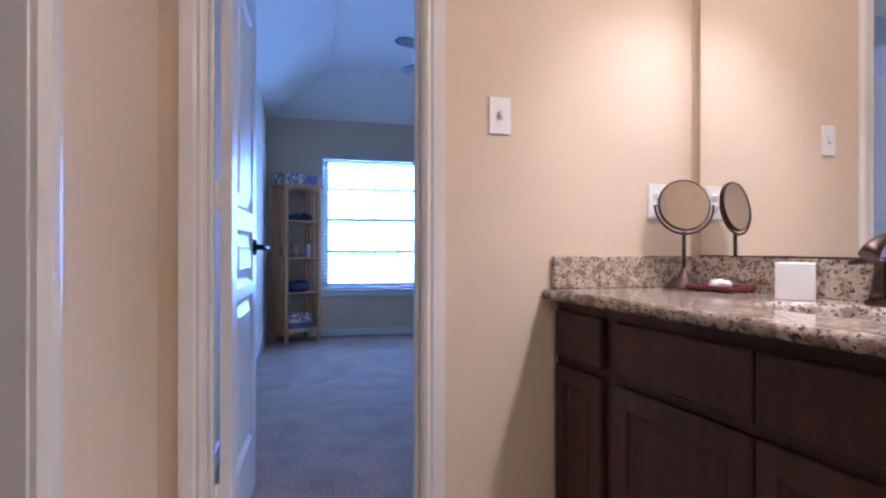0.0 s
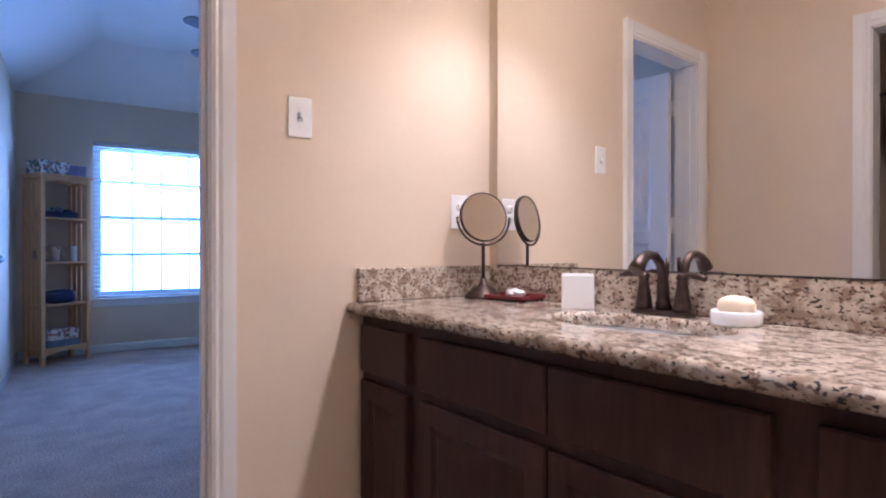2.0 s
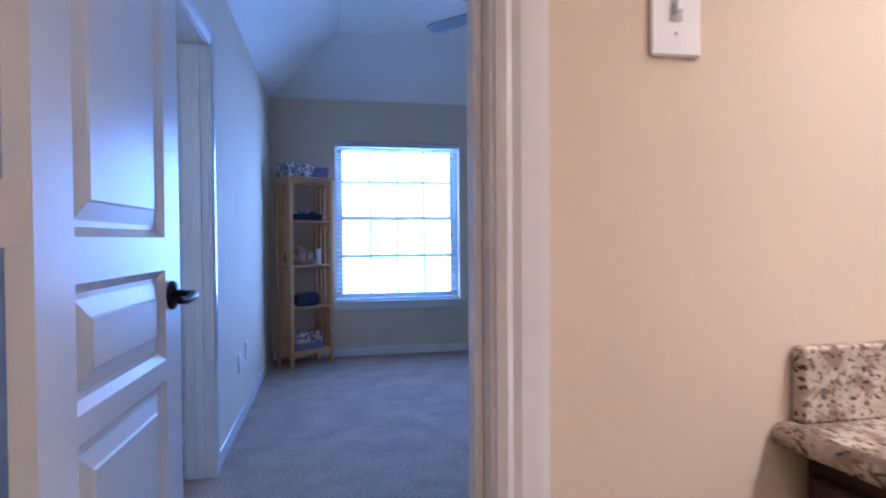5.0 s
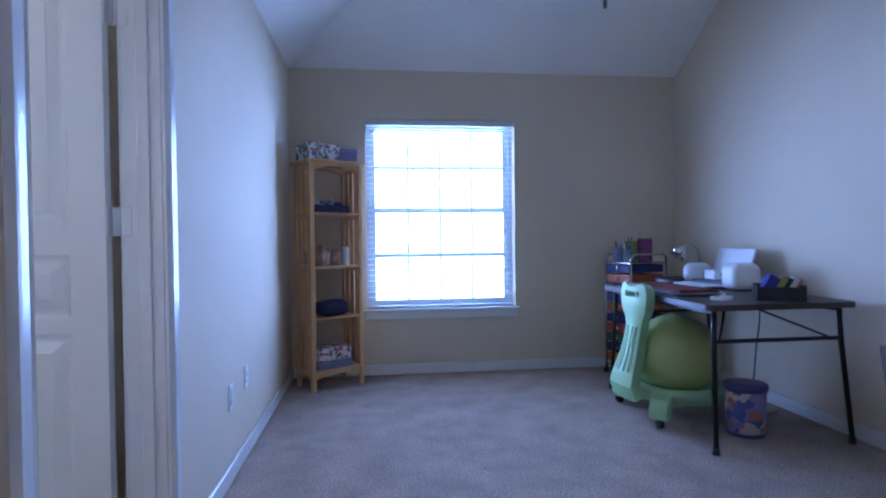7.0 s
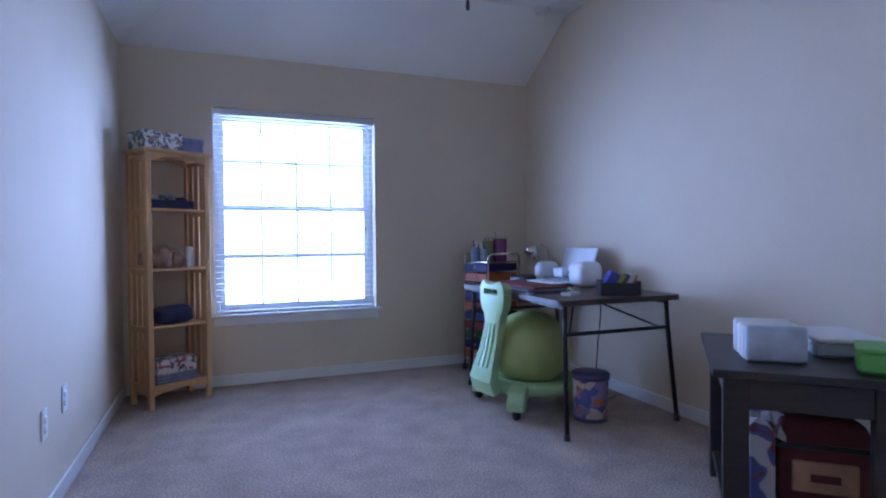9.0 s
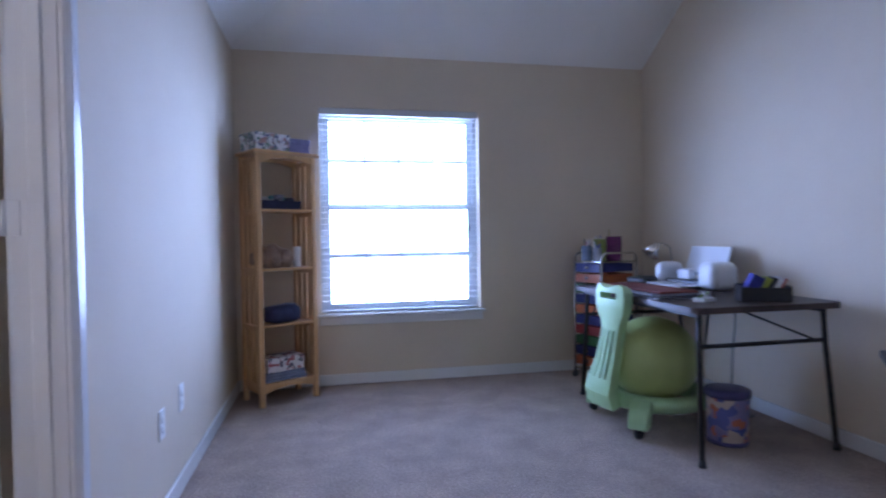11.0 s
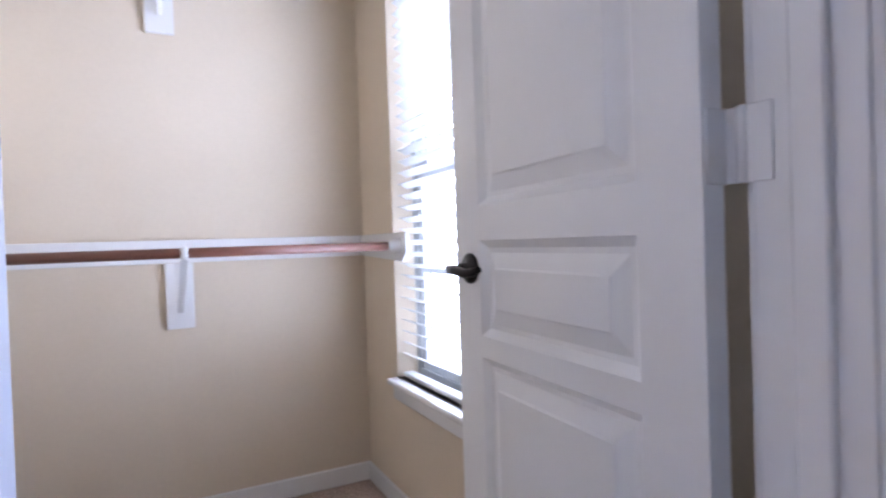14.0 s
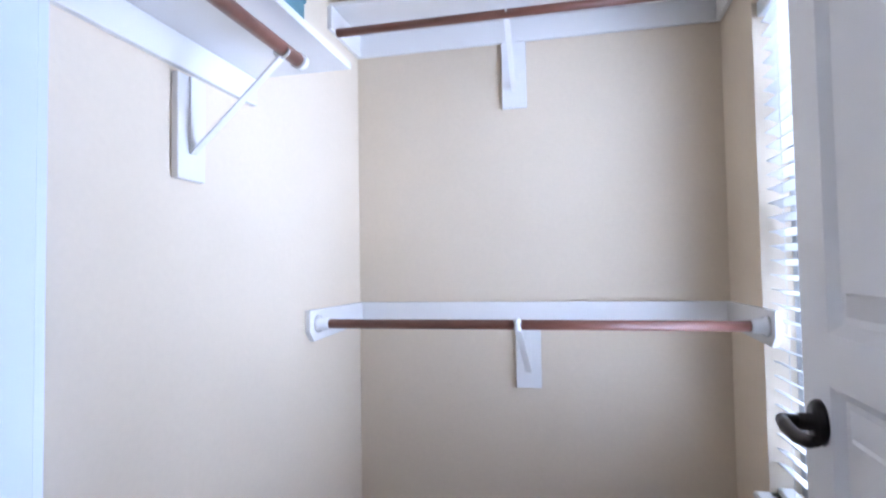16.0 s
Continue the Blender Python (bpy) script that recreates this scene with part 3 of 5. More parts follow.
basin = thing("wash_basin", SX + 0.008 - SKEW * SY, SY, CT - 0.036, 0, "white oval ceramic undermount basin in the granite counter", "sink")
bm = bmesh.new()
add_lathe(bm, [(1.10, 0.0), (1.03, 0.0), (1.0, -0.006), (0.95, -0.05), (0.80, -0.105), (0.45, -0.135), (0.12, -0.14), (0.0, -0.14)], 40, None, SA + 0.005, SB + 0.005)
part("bowl", skew(bm), CERAMIC, basin)
bm = bmesh.new()
add_lathe(bm, [(0, -0.139), (0.021, -0.139), (0.024, -0.134), (0.02, -0.133), (0.0, -0.134)], 20)
part("drain", bm, BRONZE, basin, "bronze drain ring")

mirror = thing("wall_mirror", 1.731, 0, 0, math.degrees(math.atan(SKEW)), "large frameless bathroom mirror above the backsplash", "mirror")
part("mirror_glass", boxes((-0.006, 0.0, VEND, -0.066, 0.9785, 2.02), r=0.001), MIRROR, mirror)
part("edge_channel", boxes((-0.0085, 0.0, VEND, -0.066, 0.9762, 0.9783)), BRONZE, mirror)

# vanity light over the mirror; the fourth shade holds the added fill bulb
SHADE = bpy.data.materials.new("shade_glass")
SHADE.use_nodes = True
_nt = SHADE.node_tree
_p = _nt.nodes["Principled BSDF"]
_p.inputs["Base Color"].default_value, _p.inputs["Roughness"].default_value = (0.8, 0.7, 0.55, 1), 0.4
_t = _nt.nodes.new("ShaderNodeBsdfTranslucent")
_t.inputs["Color"].default_value = (0.92, 0.88, 0.80, 1)
_m = _nt.nodes.new("ShaderNodeMixShader")
_m.inputs[0].default_value = 0.93
_nt.links.new(_p.outputs[0], _m.inputs[1])
_nt.links.new(_t.outputs[0], _m.inputs[2])
_c = _nt.nodes.new("ShaderNodeBsdfTransparent")
_c.inputs["Color"].default_value = (1.0, 0.97, 0.92, 1)
_m2 = _nt.nodes.new("ShaderNodeMixShader")
_m2.inputs[0].default_value = 0.28
_nt.links.new(_m.outputs[0], _m2.inputs[1])
_nt.links.new(_c.outputs[0], _m2.inputs[2])
_nt.links.new(_m2.outputs[0], _nt.nodes["Material Output"].inputs["Surface"])
fixture = thing("vanity_light", 1.775, -0.80, 2.24, 0, "bronze vanity light over the mirror, fourth shade added as fill", "light fixture")
part("back_plate", skew(boxes((-0.025, 0.008, -0.83, 0.45, -0.05, 0.05), r=0.008)), BRONZE, fixture)
for bx, by in BULBS:
    bm = bmesh.new()
    add_tube(bm, [(-0.02, by + 0.80, 0), (-0.10, by + 0.80, 0.02), (bx - 1.775, by + 0.80, -0.01), (bx - 1.775, by + 0.80, -0.05)], 0.009, 8)
    part("arm", bm, BRONZE, fixture)
    bm = bmesh.new()
    prof = [(0.02, -0.05), (0.035, -0.06), (0.048, -0.09), (0.058, -0.14), (0.070, -0.175), (0.067, -0.175), (0.055, -0.14), (0.045, -0.09), (0.032, -0.062), (0.018, -0.054)]
    add_lathe(bm, prof, 24, pose(bx - 1.775, by + 0.80, 0))
    part("shade", bm, SHADE, fixture, "frosted glass bell shade")

# made-up dome fixture round the fill lamp, out of view
cl = thing("fill_ceiling_light", 0.75, -2.15, 2.439, 0, "frosted glass dome added round an unseen bathroom fill lamp", "ceiling light")
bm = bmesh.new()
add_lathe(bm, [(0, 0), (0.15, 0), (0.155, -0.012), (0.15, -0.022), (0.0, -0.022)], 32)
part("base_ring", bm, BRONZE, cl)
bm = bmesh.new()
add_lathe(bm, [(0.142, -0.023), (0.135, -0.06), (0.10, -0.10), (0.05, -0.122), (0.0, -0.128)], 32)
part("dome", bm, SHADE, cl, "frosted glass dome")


def plate(name, x, z, w, h, kind, label):
    """A wall plate on the doorway wall, facing the bathroom."""
    ob = thing(name, x, -0.001, z, 0, label, "wall plate")
    part("cover", boxes((-w / 2, w / 2, -0.006, 0, -h / 2, h / 2), r=0.003), PLASTIC, ob)
    if kind == "switch":
        part("toggle", boxes((-0.005, 0.005, -0.016, -0.006, -0.004, 0.011), r=0.002), PLASTIC, ob)
        part("toggle_slot", boxes((-0.008, 0.008, -0.0072, -0.006, -0.014, 0.014)), VINYL, ob)
    else:
        for dz in (-0.02, 0.02):
            bm = bmesh.new()
            add_lathe(bm, [(0, 0), (0.0165, 0), (0.0155, 0.0025), (0, 0.0025)], 20, pose(0, -0.006, dz, 90))
            recept = part("receptacle", bm, PLASTIC, ob)
            part("slots", boxes((-0.0075, -0.0055, -0.0092, -0.0082, dz - 0.001, dz + 0.008), (0.0055, 0.0075, -0.0092, -0.0082, dz - 0.001, dz + 0.007), (-0.002, 0.002, -0.0092, -0.0082, dz - 0.011, dz - 0.007)), BLACKMETAL, recept)
    for dz in ((-0.03, 0.03) if kind == "switch" else (0,)):
        bm = bmesh.new()
        add_lathe(bm, [(0, 0), (0.003, 0), (0.0025, 0.0012), (0, 0.0012)], 10, pose(0, -0.006, dz, 90))
        part("screw", bm, PLASTIC, ob)
    return ob


plate("light_switch", 1.018, 1.433, 0.075, 0.122, "switch", "white toggle light switch on the beige wall")
plate("power_outlet", 1.603, 1.167, 0.075, 0.122, "outlet", "white double outlet beside the vanity mirror")

# round make-up mirror on a foot
gm = thing("makeup_mirror", 1.625, -0.118, CT, 0, "round bronze make-up mirror on a pedestal foot", "mirror")
bm = bmesh.new()
add_lathe(bm, [(0, 0), (0.066, 0), (0.066, 0.009), (0.060, 0.011), (0.057, 0.019), (0.049, 0.022), (0.042, 0.032), (0.022, 0.042), (0.014, 0.052), (0.010, 0.07), (0.0, 0.07)], 28)
part("foot", bm, BRONZE, gm)
bm = bmesh.new()
add_tube(bm, [(0, 0, 0.06), (0, 0, 0.19)], 0.0062, 10)
part("stem", bm, BRONZE, gm)
HM = pose(0, 0, 0.278, 0, 0, -15) @ pose(0, 0, 0, 82, 0, 0)
bm = bmesh.new()
ring = [((0.083 + 0.0035 * math.cos(t)), 0.009 * math.sin(t)) for t in [2 * math.pi * k / 10 for k in range(11)]]
add_lathe(bm, ring, 40, HM)
part("rim", bm, BRONZE, gm, "bronze mirror rim")
for s in (1, -1):
    bm = bmesh.new()
    add_lathe(bm, [(0, s * 0.006), (0.082, s * 0.006), (0.082, s * 0.003), (0, s * 0.003)], 40, HM)
    for f in bm.faces:
        f.smooth = False
    part("mirror_face", bm, MIRROR, gm, "round mirror glass")
bm = bmesh.new()
arc = [(HM @ Vector((0.097 * math.cos(a), 0.097 * math.sin(a), 0))) for a in [math.pi + math.pi * k / 16 for k in range(17)]]
add_tube(bm, arc, 0.004, 8)
part("yoke", bm, BRONZE, gm)

# red tray with a shell soap
tray = thing("trinket_tray", 1.662, -0.240, CT, 12, "small dark red glass tray on the counter", "tray")
bm = bmesh.new()
add_box(bm, -0.058, 0.058, -0.075, 0.075, 0.004, 0.010, r=0.002)
for a, b, c, d in ((-0.066, -0.056, -0.08, 0.08), (0.056, 0.066, -0.08, 0.08), (-0.056, 0.056, -0.08, -0.072), (-0.056, 0.056, 0.072, 0.08)):
    add_box(bm, a, b, c, d, 0.006, 0.020, r=0.003)
part("dish", bm, REDTRAY, tray)
for fx in (-0.05, 0.04):
    for fy in (-0.06, 0.05):
        part("foot", boxes((fx, fx + 0.01, fy, fy + 0.01, 0, 0.005)), REDTRAY, tray)
bm = bmesh.new()
b = bmesh.new()
bmesh.ops.create_icosphere(b, subdivisions=3, radius=1)
for v in b.verts:
    n = noise.noise(v.co * 2.3)
    v.co = Vector((v.co.x * 0.027, v.co.y * 0.036, v.co.z * 0.015)) * (1 + 0.35 * n)
for f in b.faces:
    f.smooth = True
join(bm, b, pose(0, 0, 0))
shell = mesh_object("shell_soap", bm, CERAMIC)
shell.matrix_world = pose(1.672, -0.230, CT + 0.0225)
tagged(shell, "white shell-shaped soap lying in the red tray", "soap")

# open white box
bx = mesh_object("tissue_cup", boxes((-0.045, -0.041, -0.055, 0.055, 0, 0.096), (0.041, 0.045, -0.055, 0.055, 0, 0.096), (-0.041, 0.041, -0.055, -0.051, 0, 0.096), (-0.041, 0.041, 0.051, 0.055, 0, 0.096), (-0.041, 0.041, -0.051, 0.051, 0, 0.006), r=0.0015), PLASTIC)
bx.matrix_world = pose(1.672, -0.505, CT, 0, 0, -47)
tagged(bx, "open square white plastic cup on the counter", "cup")

# faucet
fa = thing("bathroom_faucet", 1.712, -0.757, CT, 2, "oil-rubbed bronze two-handle faucet with curved spout", "faucet")
bm = bmesh.new()
add_box(bm, -0.027, 0.027, -0.078, 0.078, 0, 0.014, r=0.006, seg=2)
part("base_plate", bm, BRONZE, fa)
bm = bmesh.new()
pts = [(0.005, 0, 0.015), (0.004, 0, 0.06), (0.0, 0, 0.105), (-0.012, 0, 0.135), (-0.034, 0, 0.153), (-0.062, 0, 0.155), (-0.084, 0, 0.146), (-0.102, 0, 0.130), (-0.112, 0, 0.116)]
add_tube(bm, pts, [0.022, 0.016, 0.0125, 0.0115, 0.011, 0.012, 0.0145, 0.0185, 0.0205], 14)
part("spout", bm, BRONZE, fa)
bm = bmesh.new()
add_tube(bm, [(0.022, 0, 0.10), (0.024, 0, 0.148)], [0.004, 0.006], 8)
part("lift_rod", bm, BRONZE, fa)
for s in (-1, 1):
    bm = bmesh.new()
    add_lathe(bm, [(0, 0.012), (0.024, 0.012), (0.020, 0.04), (0.014, 0.075), (0.013, 0.092), (0.016, 0.098), (0.012, 0.108), (0, 0.110)], 18, pose(0, s * 0.055, 0))
    part("handle_post", bm, BRONZE, fa)
    bm = bmesh.new()
    add_tube(bm, [(0, s * 0.05, 0.100), (-0.004, s * 0.075, 0.106), (-0.008, s * 0.10, 0.104), (-0.01, s * 0.122, 0.098)], [0.009, 0.008, 0.009, 0.006], 10)
    part("lever_handle", bm, BRONZE, fa)

# soap dish
sd = mesh_object("soap_dish", bmesh.new(), CERAMIC)
bm = bmesh.new()
add_lathe(bm, [(0, 0), (0.049, 0), (0.053, 0.004), (0.054, 0.029), (0.0515, 0.032), (0.0485, 0.029), (0.0465, 0.014), (0, 0.012)], 40)
bm.to_mesh(sd.data)
bm.free()
sd.matrix_world = pose(1.700, -0.955, CT)
tagged(sd, "round white ceramic soap dish on the counter", "soap dish")
bm = bmesh.new()
b = bmesh.new()
bmesh.ops.create_uvsphere(b, u_segments=28, v_segments=16, radius=1)
for v in b.verts:
    v.co = Vector((v.co.x * 0.031, v.co.y * 0.042, 0.0255 * math.copysign(abs(v.co.z) ** 0.75, v.co.z)))
for f in b.faces:
    f.smooth = True
join(bm, b)
soap = mesh_object("bar_soap", bm, SOAP)
soap.matrix_world = pose(1.700, -0.955, CT + 0.040)
tagged(soap, "oval tan bar of soap in the dish", "soap")

# side room seen in the mirror: bar with a towel
TOWEL = material("towel", (0.44, 0.42, 0.20), 0.95, vary=0.15, scale=25, fine=0.2, fine_scale=220, bump=1.0, bump_scale=200)
bar = mesh_object("towel_bar", bmesh.new(), BRONZE)
bm = bmesh.new()
add_tube(bm, [(-1.2, -0.62, 1.86), (-1.2, -0.69, 1.86), (-0.55, -0.69, 1.86), (-0.55, -0.62, 1.86)], 0.009, 8)
bm.to_mesh(bar.data)
bm.free()
tagged(bar, "dark bronze towel bar on the side room wall", "towel bar")
bm = bmesh.new()
cols, rows_ = 14, 18
grid = {}
for i in range(cols + 1):
    for j in range(rows_ + 1):
        u, v = i / cols, j / rows_
        side = -1 if v < 0.5 else 1
        drop = abs(v - 0.5) * 2 * 0.30
        wob = 0.012 * math.sin(9 * u + 2 * drop)
        y = -0.69 + side * (0.012 + 0.02 * min(1, drop * 5)) * (1 if drop > 0 else 0) + wob * min(1, drop * 4)
        grid[i, j] = bm.verts.new((-1.05 + 0.34 * u, y, 1.872 - drop))
for i in range(cols):
    for j in range(rows_):
        f = bm.faces.new([grid[i, j], grid[i + 1, j], grid[i + 1, j + 1], grid[i, j + 1]])
        f.smooth = True
bmesh.ops.solidify(bm, geom=bm.faces[:], thickness=0.006)
tagged(mesh_object("hand_towel", bm, TOWEL), "olive green towel hanging over the bar", "towel")

# ---- bedroom ----
# tall narrow shelf stand
SHELF = (0.212, 4.308, 30.8)
W, D = 0.428, 0.288
st = thing("shelf_stand", SHELF[0], SHELF[1], 0, SHELF[2], "tall narrow pine shelf stand with slatted sides", "shelf")
LEVELS = [0.150, 0.535, 0.910, 1.305]
for x in (0, W - 0.034):
    for y in (0, D - 0.034):
        part("post", boxes((x, x + 0.034, y, y + 0.034, 0, 1.668), r=0.003), PINE, st)
bm = bmesh.new()
add_box(bm, -0.022, W + 0.022, -0.02, D + 0.004, 1.668, 1.690, r=0.004)
part("top_board", bm, PINE, st)
for z in LEVELS:
    part("shelf_board", boxes((0.003, W - 0.003, 0.006, D - 0.006, z - 0.016, z), r=0.002), PINE, st)
# arched rails under top and bottom
for y in (0.008, D - 0.026):
    for z, h in ((0.134, 0.05), (1.668, 0.05)):
        n = 10
        outline = [(0.034, z), (W - 0.034, z)] + [(0.034 + (W - 0.068) * (1 - k / n), z - h + 0.6 * h * math.sin(math.pi * k / n)) for k in range(n + 1)]
        bm = bmesh.new()
        add_prism(bm, outline, 0.018, pose(0, y, 0))
        part("arched_rail", bm, PINE, st)
for x in (0.008, W - 0.026):
    for z in (0.13, 0.52, 0.895, 1.29, 1.645):
        part("side_rail", boxes((x, x + 0.018, 0.034, D - 0.034, z - 0.03, z), r=0.002), PINE, st)
    for k in range(3):
        y = D / 2 + (k - 1) * 0.074
        part("side_slat", boxes((x + 0.004, x + 0.014, y - 0.028, y + 0.028, 0.08, 1.64), r=0.002), PINE, st)
SM = pose(SHELF[0], SHELF[1], 0, 0, 0, SHELF[2])


def on_shelf(ob, x, y, z, turn=0):
    ob.matrix_world = SM @ pose(x, y, z, 0, 0, turn)
    return ob


FLORAL = patterned("floral_card", (0.70, 0.68, 0.66), [(0.10, 0.10, 0.18), (0.42, 0.22, 0.2), (0.12, 0.2, 0.16)], 34)
REDPRINT = patterned("red_print_cloth", (0.68, 0.62, 0.58), [(0.40, 0.10, 0.10), (0.12, 0.10, 0.12)], 26)
LAVENDER = material("lavender_card", (0.24, 0.23, 0.40), 0.7, vary=0.15, scale=30)
NAVY = material("navy_cloth", (0.018, 0.024, 0.075), 0.55, vary=0.3, scale=20, bump=0.3, bump_scale=80)
GREYCLOTH = material("grey_blue_cloth", (0.22, 0.25, 0.34), 0.9, vary=0.15, scale=18, bump=0.4, bump_scale=150)
BLACK = material("black_plastic", (0.015, 0.015, 0.018), 0.4, vary=0.2)
BROWNPAPER = material("brown_paper", (0.32, 0.20, 0.14), 0.7, vary=0.3, scale=18, bump=0.5, bump_scale=30)


def lidded_box(name, w, d, h, mat, label):
    ob = thing(name, 0, 0, 0, 0, label, "storage box", "storage boxes")
    part("box_body", boxes((-w / 2, w / 2, -d / 2, d / 2, 0, h * 0.7), r=0.002), mat, ob)
    part("box_lid", boxes((-w / 2 - 0.004, w / 2 + 0.004, -d / 2 - 0.004, d / 2 + 0.004, h * 0.62, h), r=0.003), mat, ob)
    return ob


on_shelf(lidded_box("storage_box", 0.25, 0.20, 0.115, FLORAL, "white box printed with dark flowers on the shelf top"), 0.115, 0.11, 1.690, 6)
on_shelf(lidded_box("storage_box", 0.145, 0.17, 0.10, LAVENDER, "lavender patterned box on the shelf top"), 0.335, 0.12, 1.690, -3)

# tray with cloth bits
ob = thing("sorting_tray", 0, 0, 0, 0, "black tray filled with rolled cloth scraps", "tray")
part("tray_body", boxes((-0.14, 0.14, -0.085, -0.08, 0, 0.058), (-0.14, 0.14, 0.08, 0.085, 0, 0.058), (-0.14, -0.135, -0.08, 0.08, 0, 0.058), (0.135, 0.14, -0.08, 0.08, 0, 0.058), (-0.135, 0.135, -0.08, 0.08, 0, 0.006)), NAVY, ob)
SCRAPS = [material("scrap_" + n, c, 0.9, vary=0.2, scale=30, bump=0.5) for n, c in (("grey", (0.3, 0.32, 0.4)), ("white", (0.6, 0.6, 0.62)), ("teal", (0.10, 0.28, 0.30)), ("dark", (0.06, 0.06, 0.09)))]
for k in range(14):
    x, y = random.uniform(-0.115, 0.115), random.uniform(-0.055, 0.055)
    bm = bmesh.new()
    a = random.uniform(0, 3.1)
    dx, dy = 0.03 * math.cos(a), 0.03 * math.sin(a)
    z = 0.045 + random.uniform(0, 0.04)
    add_tube(bm, [(x - dx, y - dy, z), (x, y, z + 0.004), (x + dx, y + dy, z)], random.uniform(0.014, 0.02), 9)
    part("cloth_roll", bm, random.choice(SCRAPS), ob)
on_shelf(ob, 0.19, 0.115, 1.305)

# clear bag with brown parcels, white tube
ob = thing("parcel_bag", 0, 0, 0, 0, "clear bag of crumpled brown paper parcels on the shelf", "bag")
for k, (x, y, s) in enumerate(((-0.07, 0.0, 0.075), (0.02, 0.02, 0.08), (0.08, -0.01, 0.065), (-0.02, -0.03, 0.07))):
    b = bmesh.new()
    bmesh.ops.create_icosphere(b, subdivisions=3, radius=s)
    for v in b.verts:
        v.co *= 1 + 0.22 * noise.noise(v.co * 28 + Vector((k, 0, 0)))
        v.co.z = max(v.co.z * 1.15, -s * 0.85)
    bm = bmesh.new()
    join(bm, b, pose(x, y, s * 0.85 + 0.001))
    part("paper_parcel", bm, BROWNPAPER, ob)
on_shelf(ob, 0.15, 0.12, 0.910)
bm = bmesh.new()
add_lathe(bm, [(0, 0), (0.024, 0), (0.025, 0.004), (0.025, 0.135), (0.022, 0.14), (0, 0.142)], 20)
tube = tagged(mesh_object("paper_tube", bm, PLASTIC), "upright white tube on the shelf", "tube")
on_shelf(tube, 0.325, 0.09, 0.910)

# blue zip bag and a small picture card
b = bmesh.new()
bmesh.ops.create_cube(b, size=1)
bmesh.ops.bevel(b, geom=b.edges[:], offset=0.3, segments=5, profile=0.5, affect="EDGES", clamp_overlap=True)
for v in b.verts:
    v.co = Vector((v.co.x * 0.25, v.co.y * 0.17, (v.co.z + 0.5) * 0.12))
    v.co.z += 0.012 * noise.noise(v.co * 14) * (1 if v.co.z > 0.02 else 0)
for f in b.faces:
    f.smooth = True
bm = bmesh.new()
join(bm, b)
zb = thing("zip_bag", 0, 0, 0, 0, "soft dark blue zip bag on the shelf", "bag")
part("bag_body", bm, NAVY, zb)
bm = bmesh.new()
add_tube(bm, [(-0.10, -0.03, 0.121), (0, -0.035, 0.127), (0.10, -0.03, 0.121)], 0.004, 6)
part("zip", bm, GREYCLOTH, zb)
on_shelf(zb, 0.205, 0.105, 0.535, 5)
card = tagged(mesh_object("picture_card", boxes((-0.045, 0.045, -0.002, 0.002, 0, 0.165), r=0.001), FLORAL), "small printed card standing at the back of the shelf", "card")
on_shelf(card, 0.085, 0.212, 0.535)
# folded cloths
ob = thing("folded_cloth", 0, 0, 0, 0, "folded grey-blue cloths on the bottom shelf", "cloth")
for k, (h, s) in enumerate(((0.022, 1.0), (0.02, 0.97), (0.018, 0.95))):
    z = sum((0.022, 0.02, 0.018)[:k])
    part("fold", boxes((-0.15 * s, 0.15 * s, -0.095 * s, 0.095 * s, z + 0.0005, z + h), r=0.008), GREYCLOTH, ob)
on_shelf(ob, 0.20, 0.115, 0.150)
ob = lidded_box("storage_box", 0.27, 0.17, 0.095, REDPRINT, "white box with red and dark print on folded cloth")
on_shelf(ob, 0.195, 0.115, 0.211, 3)

# folding table
TX0, TX1, TY0, TY1, TZ = 2.315, 3.145, 2.815, 4.13, 0.757
TABLETOP = material("table_top", (0.060, 0.034, 0.026), 0.42, vary=0.25, scale=6, fine=0.15, fine_scale=50, stretch=(1, 0.2, 1))
STEEL = material("black_steel", (0.018, 0.016, 0.016), 0.4, metal=0.3, vary=0.2)
ft = thing("folding_table", 0, 0, 0, 0, "dark folding table with black steel legs against the wall", "table")
bm = bmesh.new()
n = 5
r = 0.05
outline = []
for cx, cy, a0 in ((TX1 - r, TY1 - r, 0), (TX0 + r, TY1 - r, 90), (TX0 + r, TY0 + r, 180), (TX1 - r, TY0 + r, 270)):
    outline += [(cx + r * math.cos(radians(a0 + 90 * k / n)), cy + r * math.sin(radians(a0 + 90 * k / n))) for k in range(n + 1)]
lo = [bm.verts.new((x, y, TZ - 0.03)) for x, y in outline]
hi = [bm.verts.new((x, y, TZ)) for x, y in outline]
bm.faces.new(hi)
bm.faces.new(lo[::-1])
for k in range(len(outline)):
    bm.faces.new([lo[k], lo[(k + 1) % len(lo)], hi[(k + 1) % len(lo)], hi[k]])
bmesh.ops.bevel(bm, geom=[e for e in bm.edges if abs(e.verts[0].co.z - e.verts[1].co.z) < 1e-4 and e.verts[0].co.z > TZ - 0.01], offset=0.006, segments=2, profile=0.5, affect="EDGES")
part("tabletop", bm, TABLETOP, ft)
for x in (TX0 + 0.05, TX1 - 0.065):
    part("edge_band", boxes((x, x + 0.015, TY0 + 0.06, TY1 - 0.06, TZ - 0.055, TZ - 0.03)), STEEL, ft)
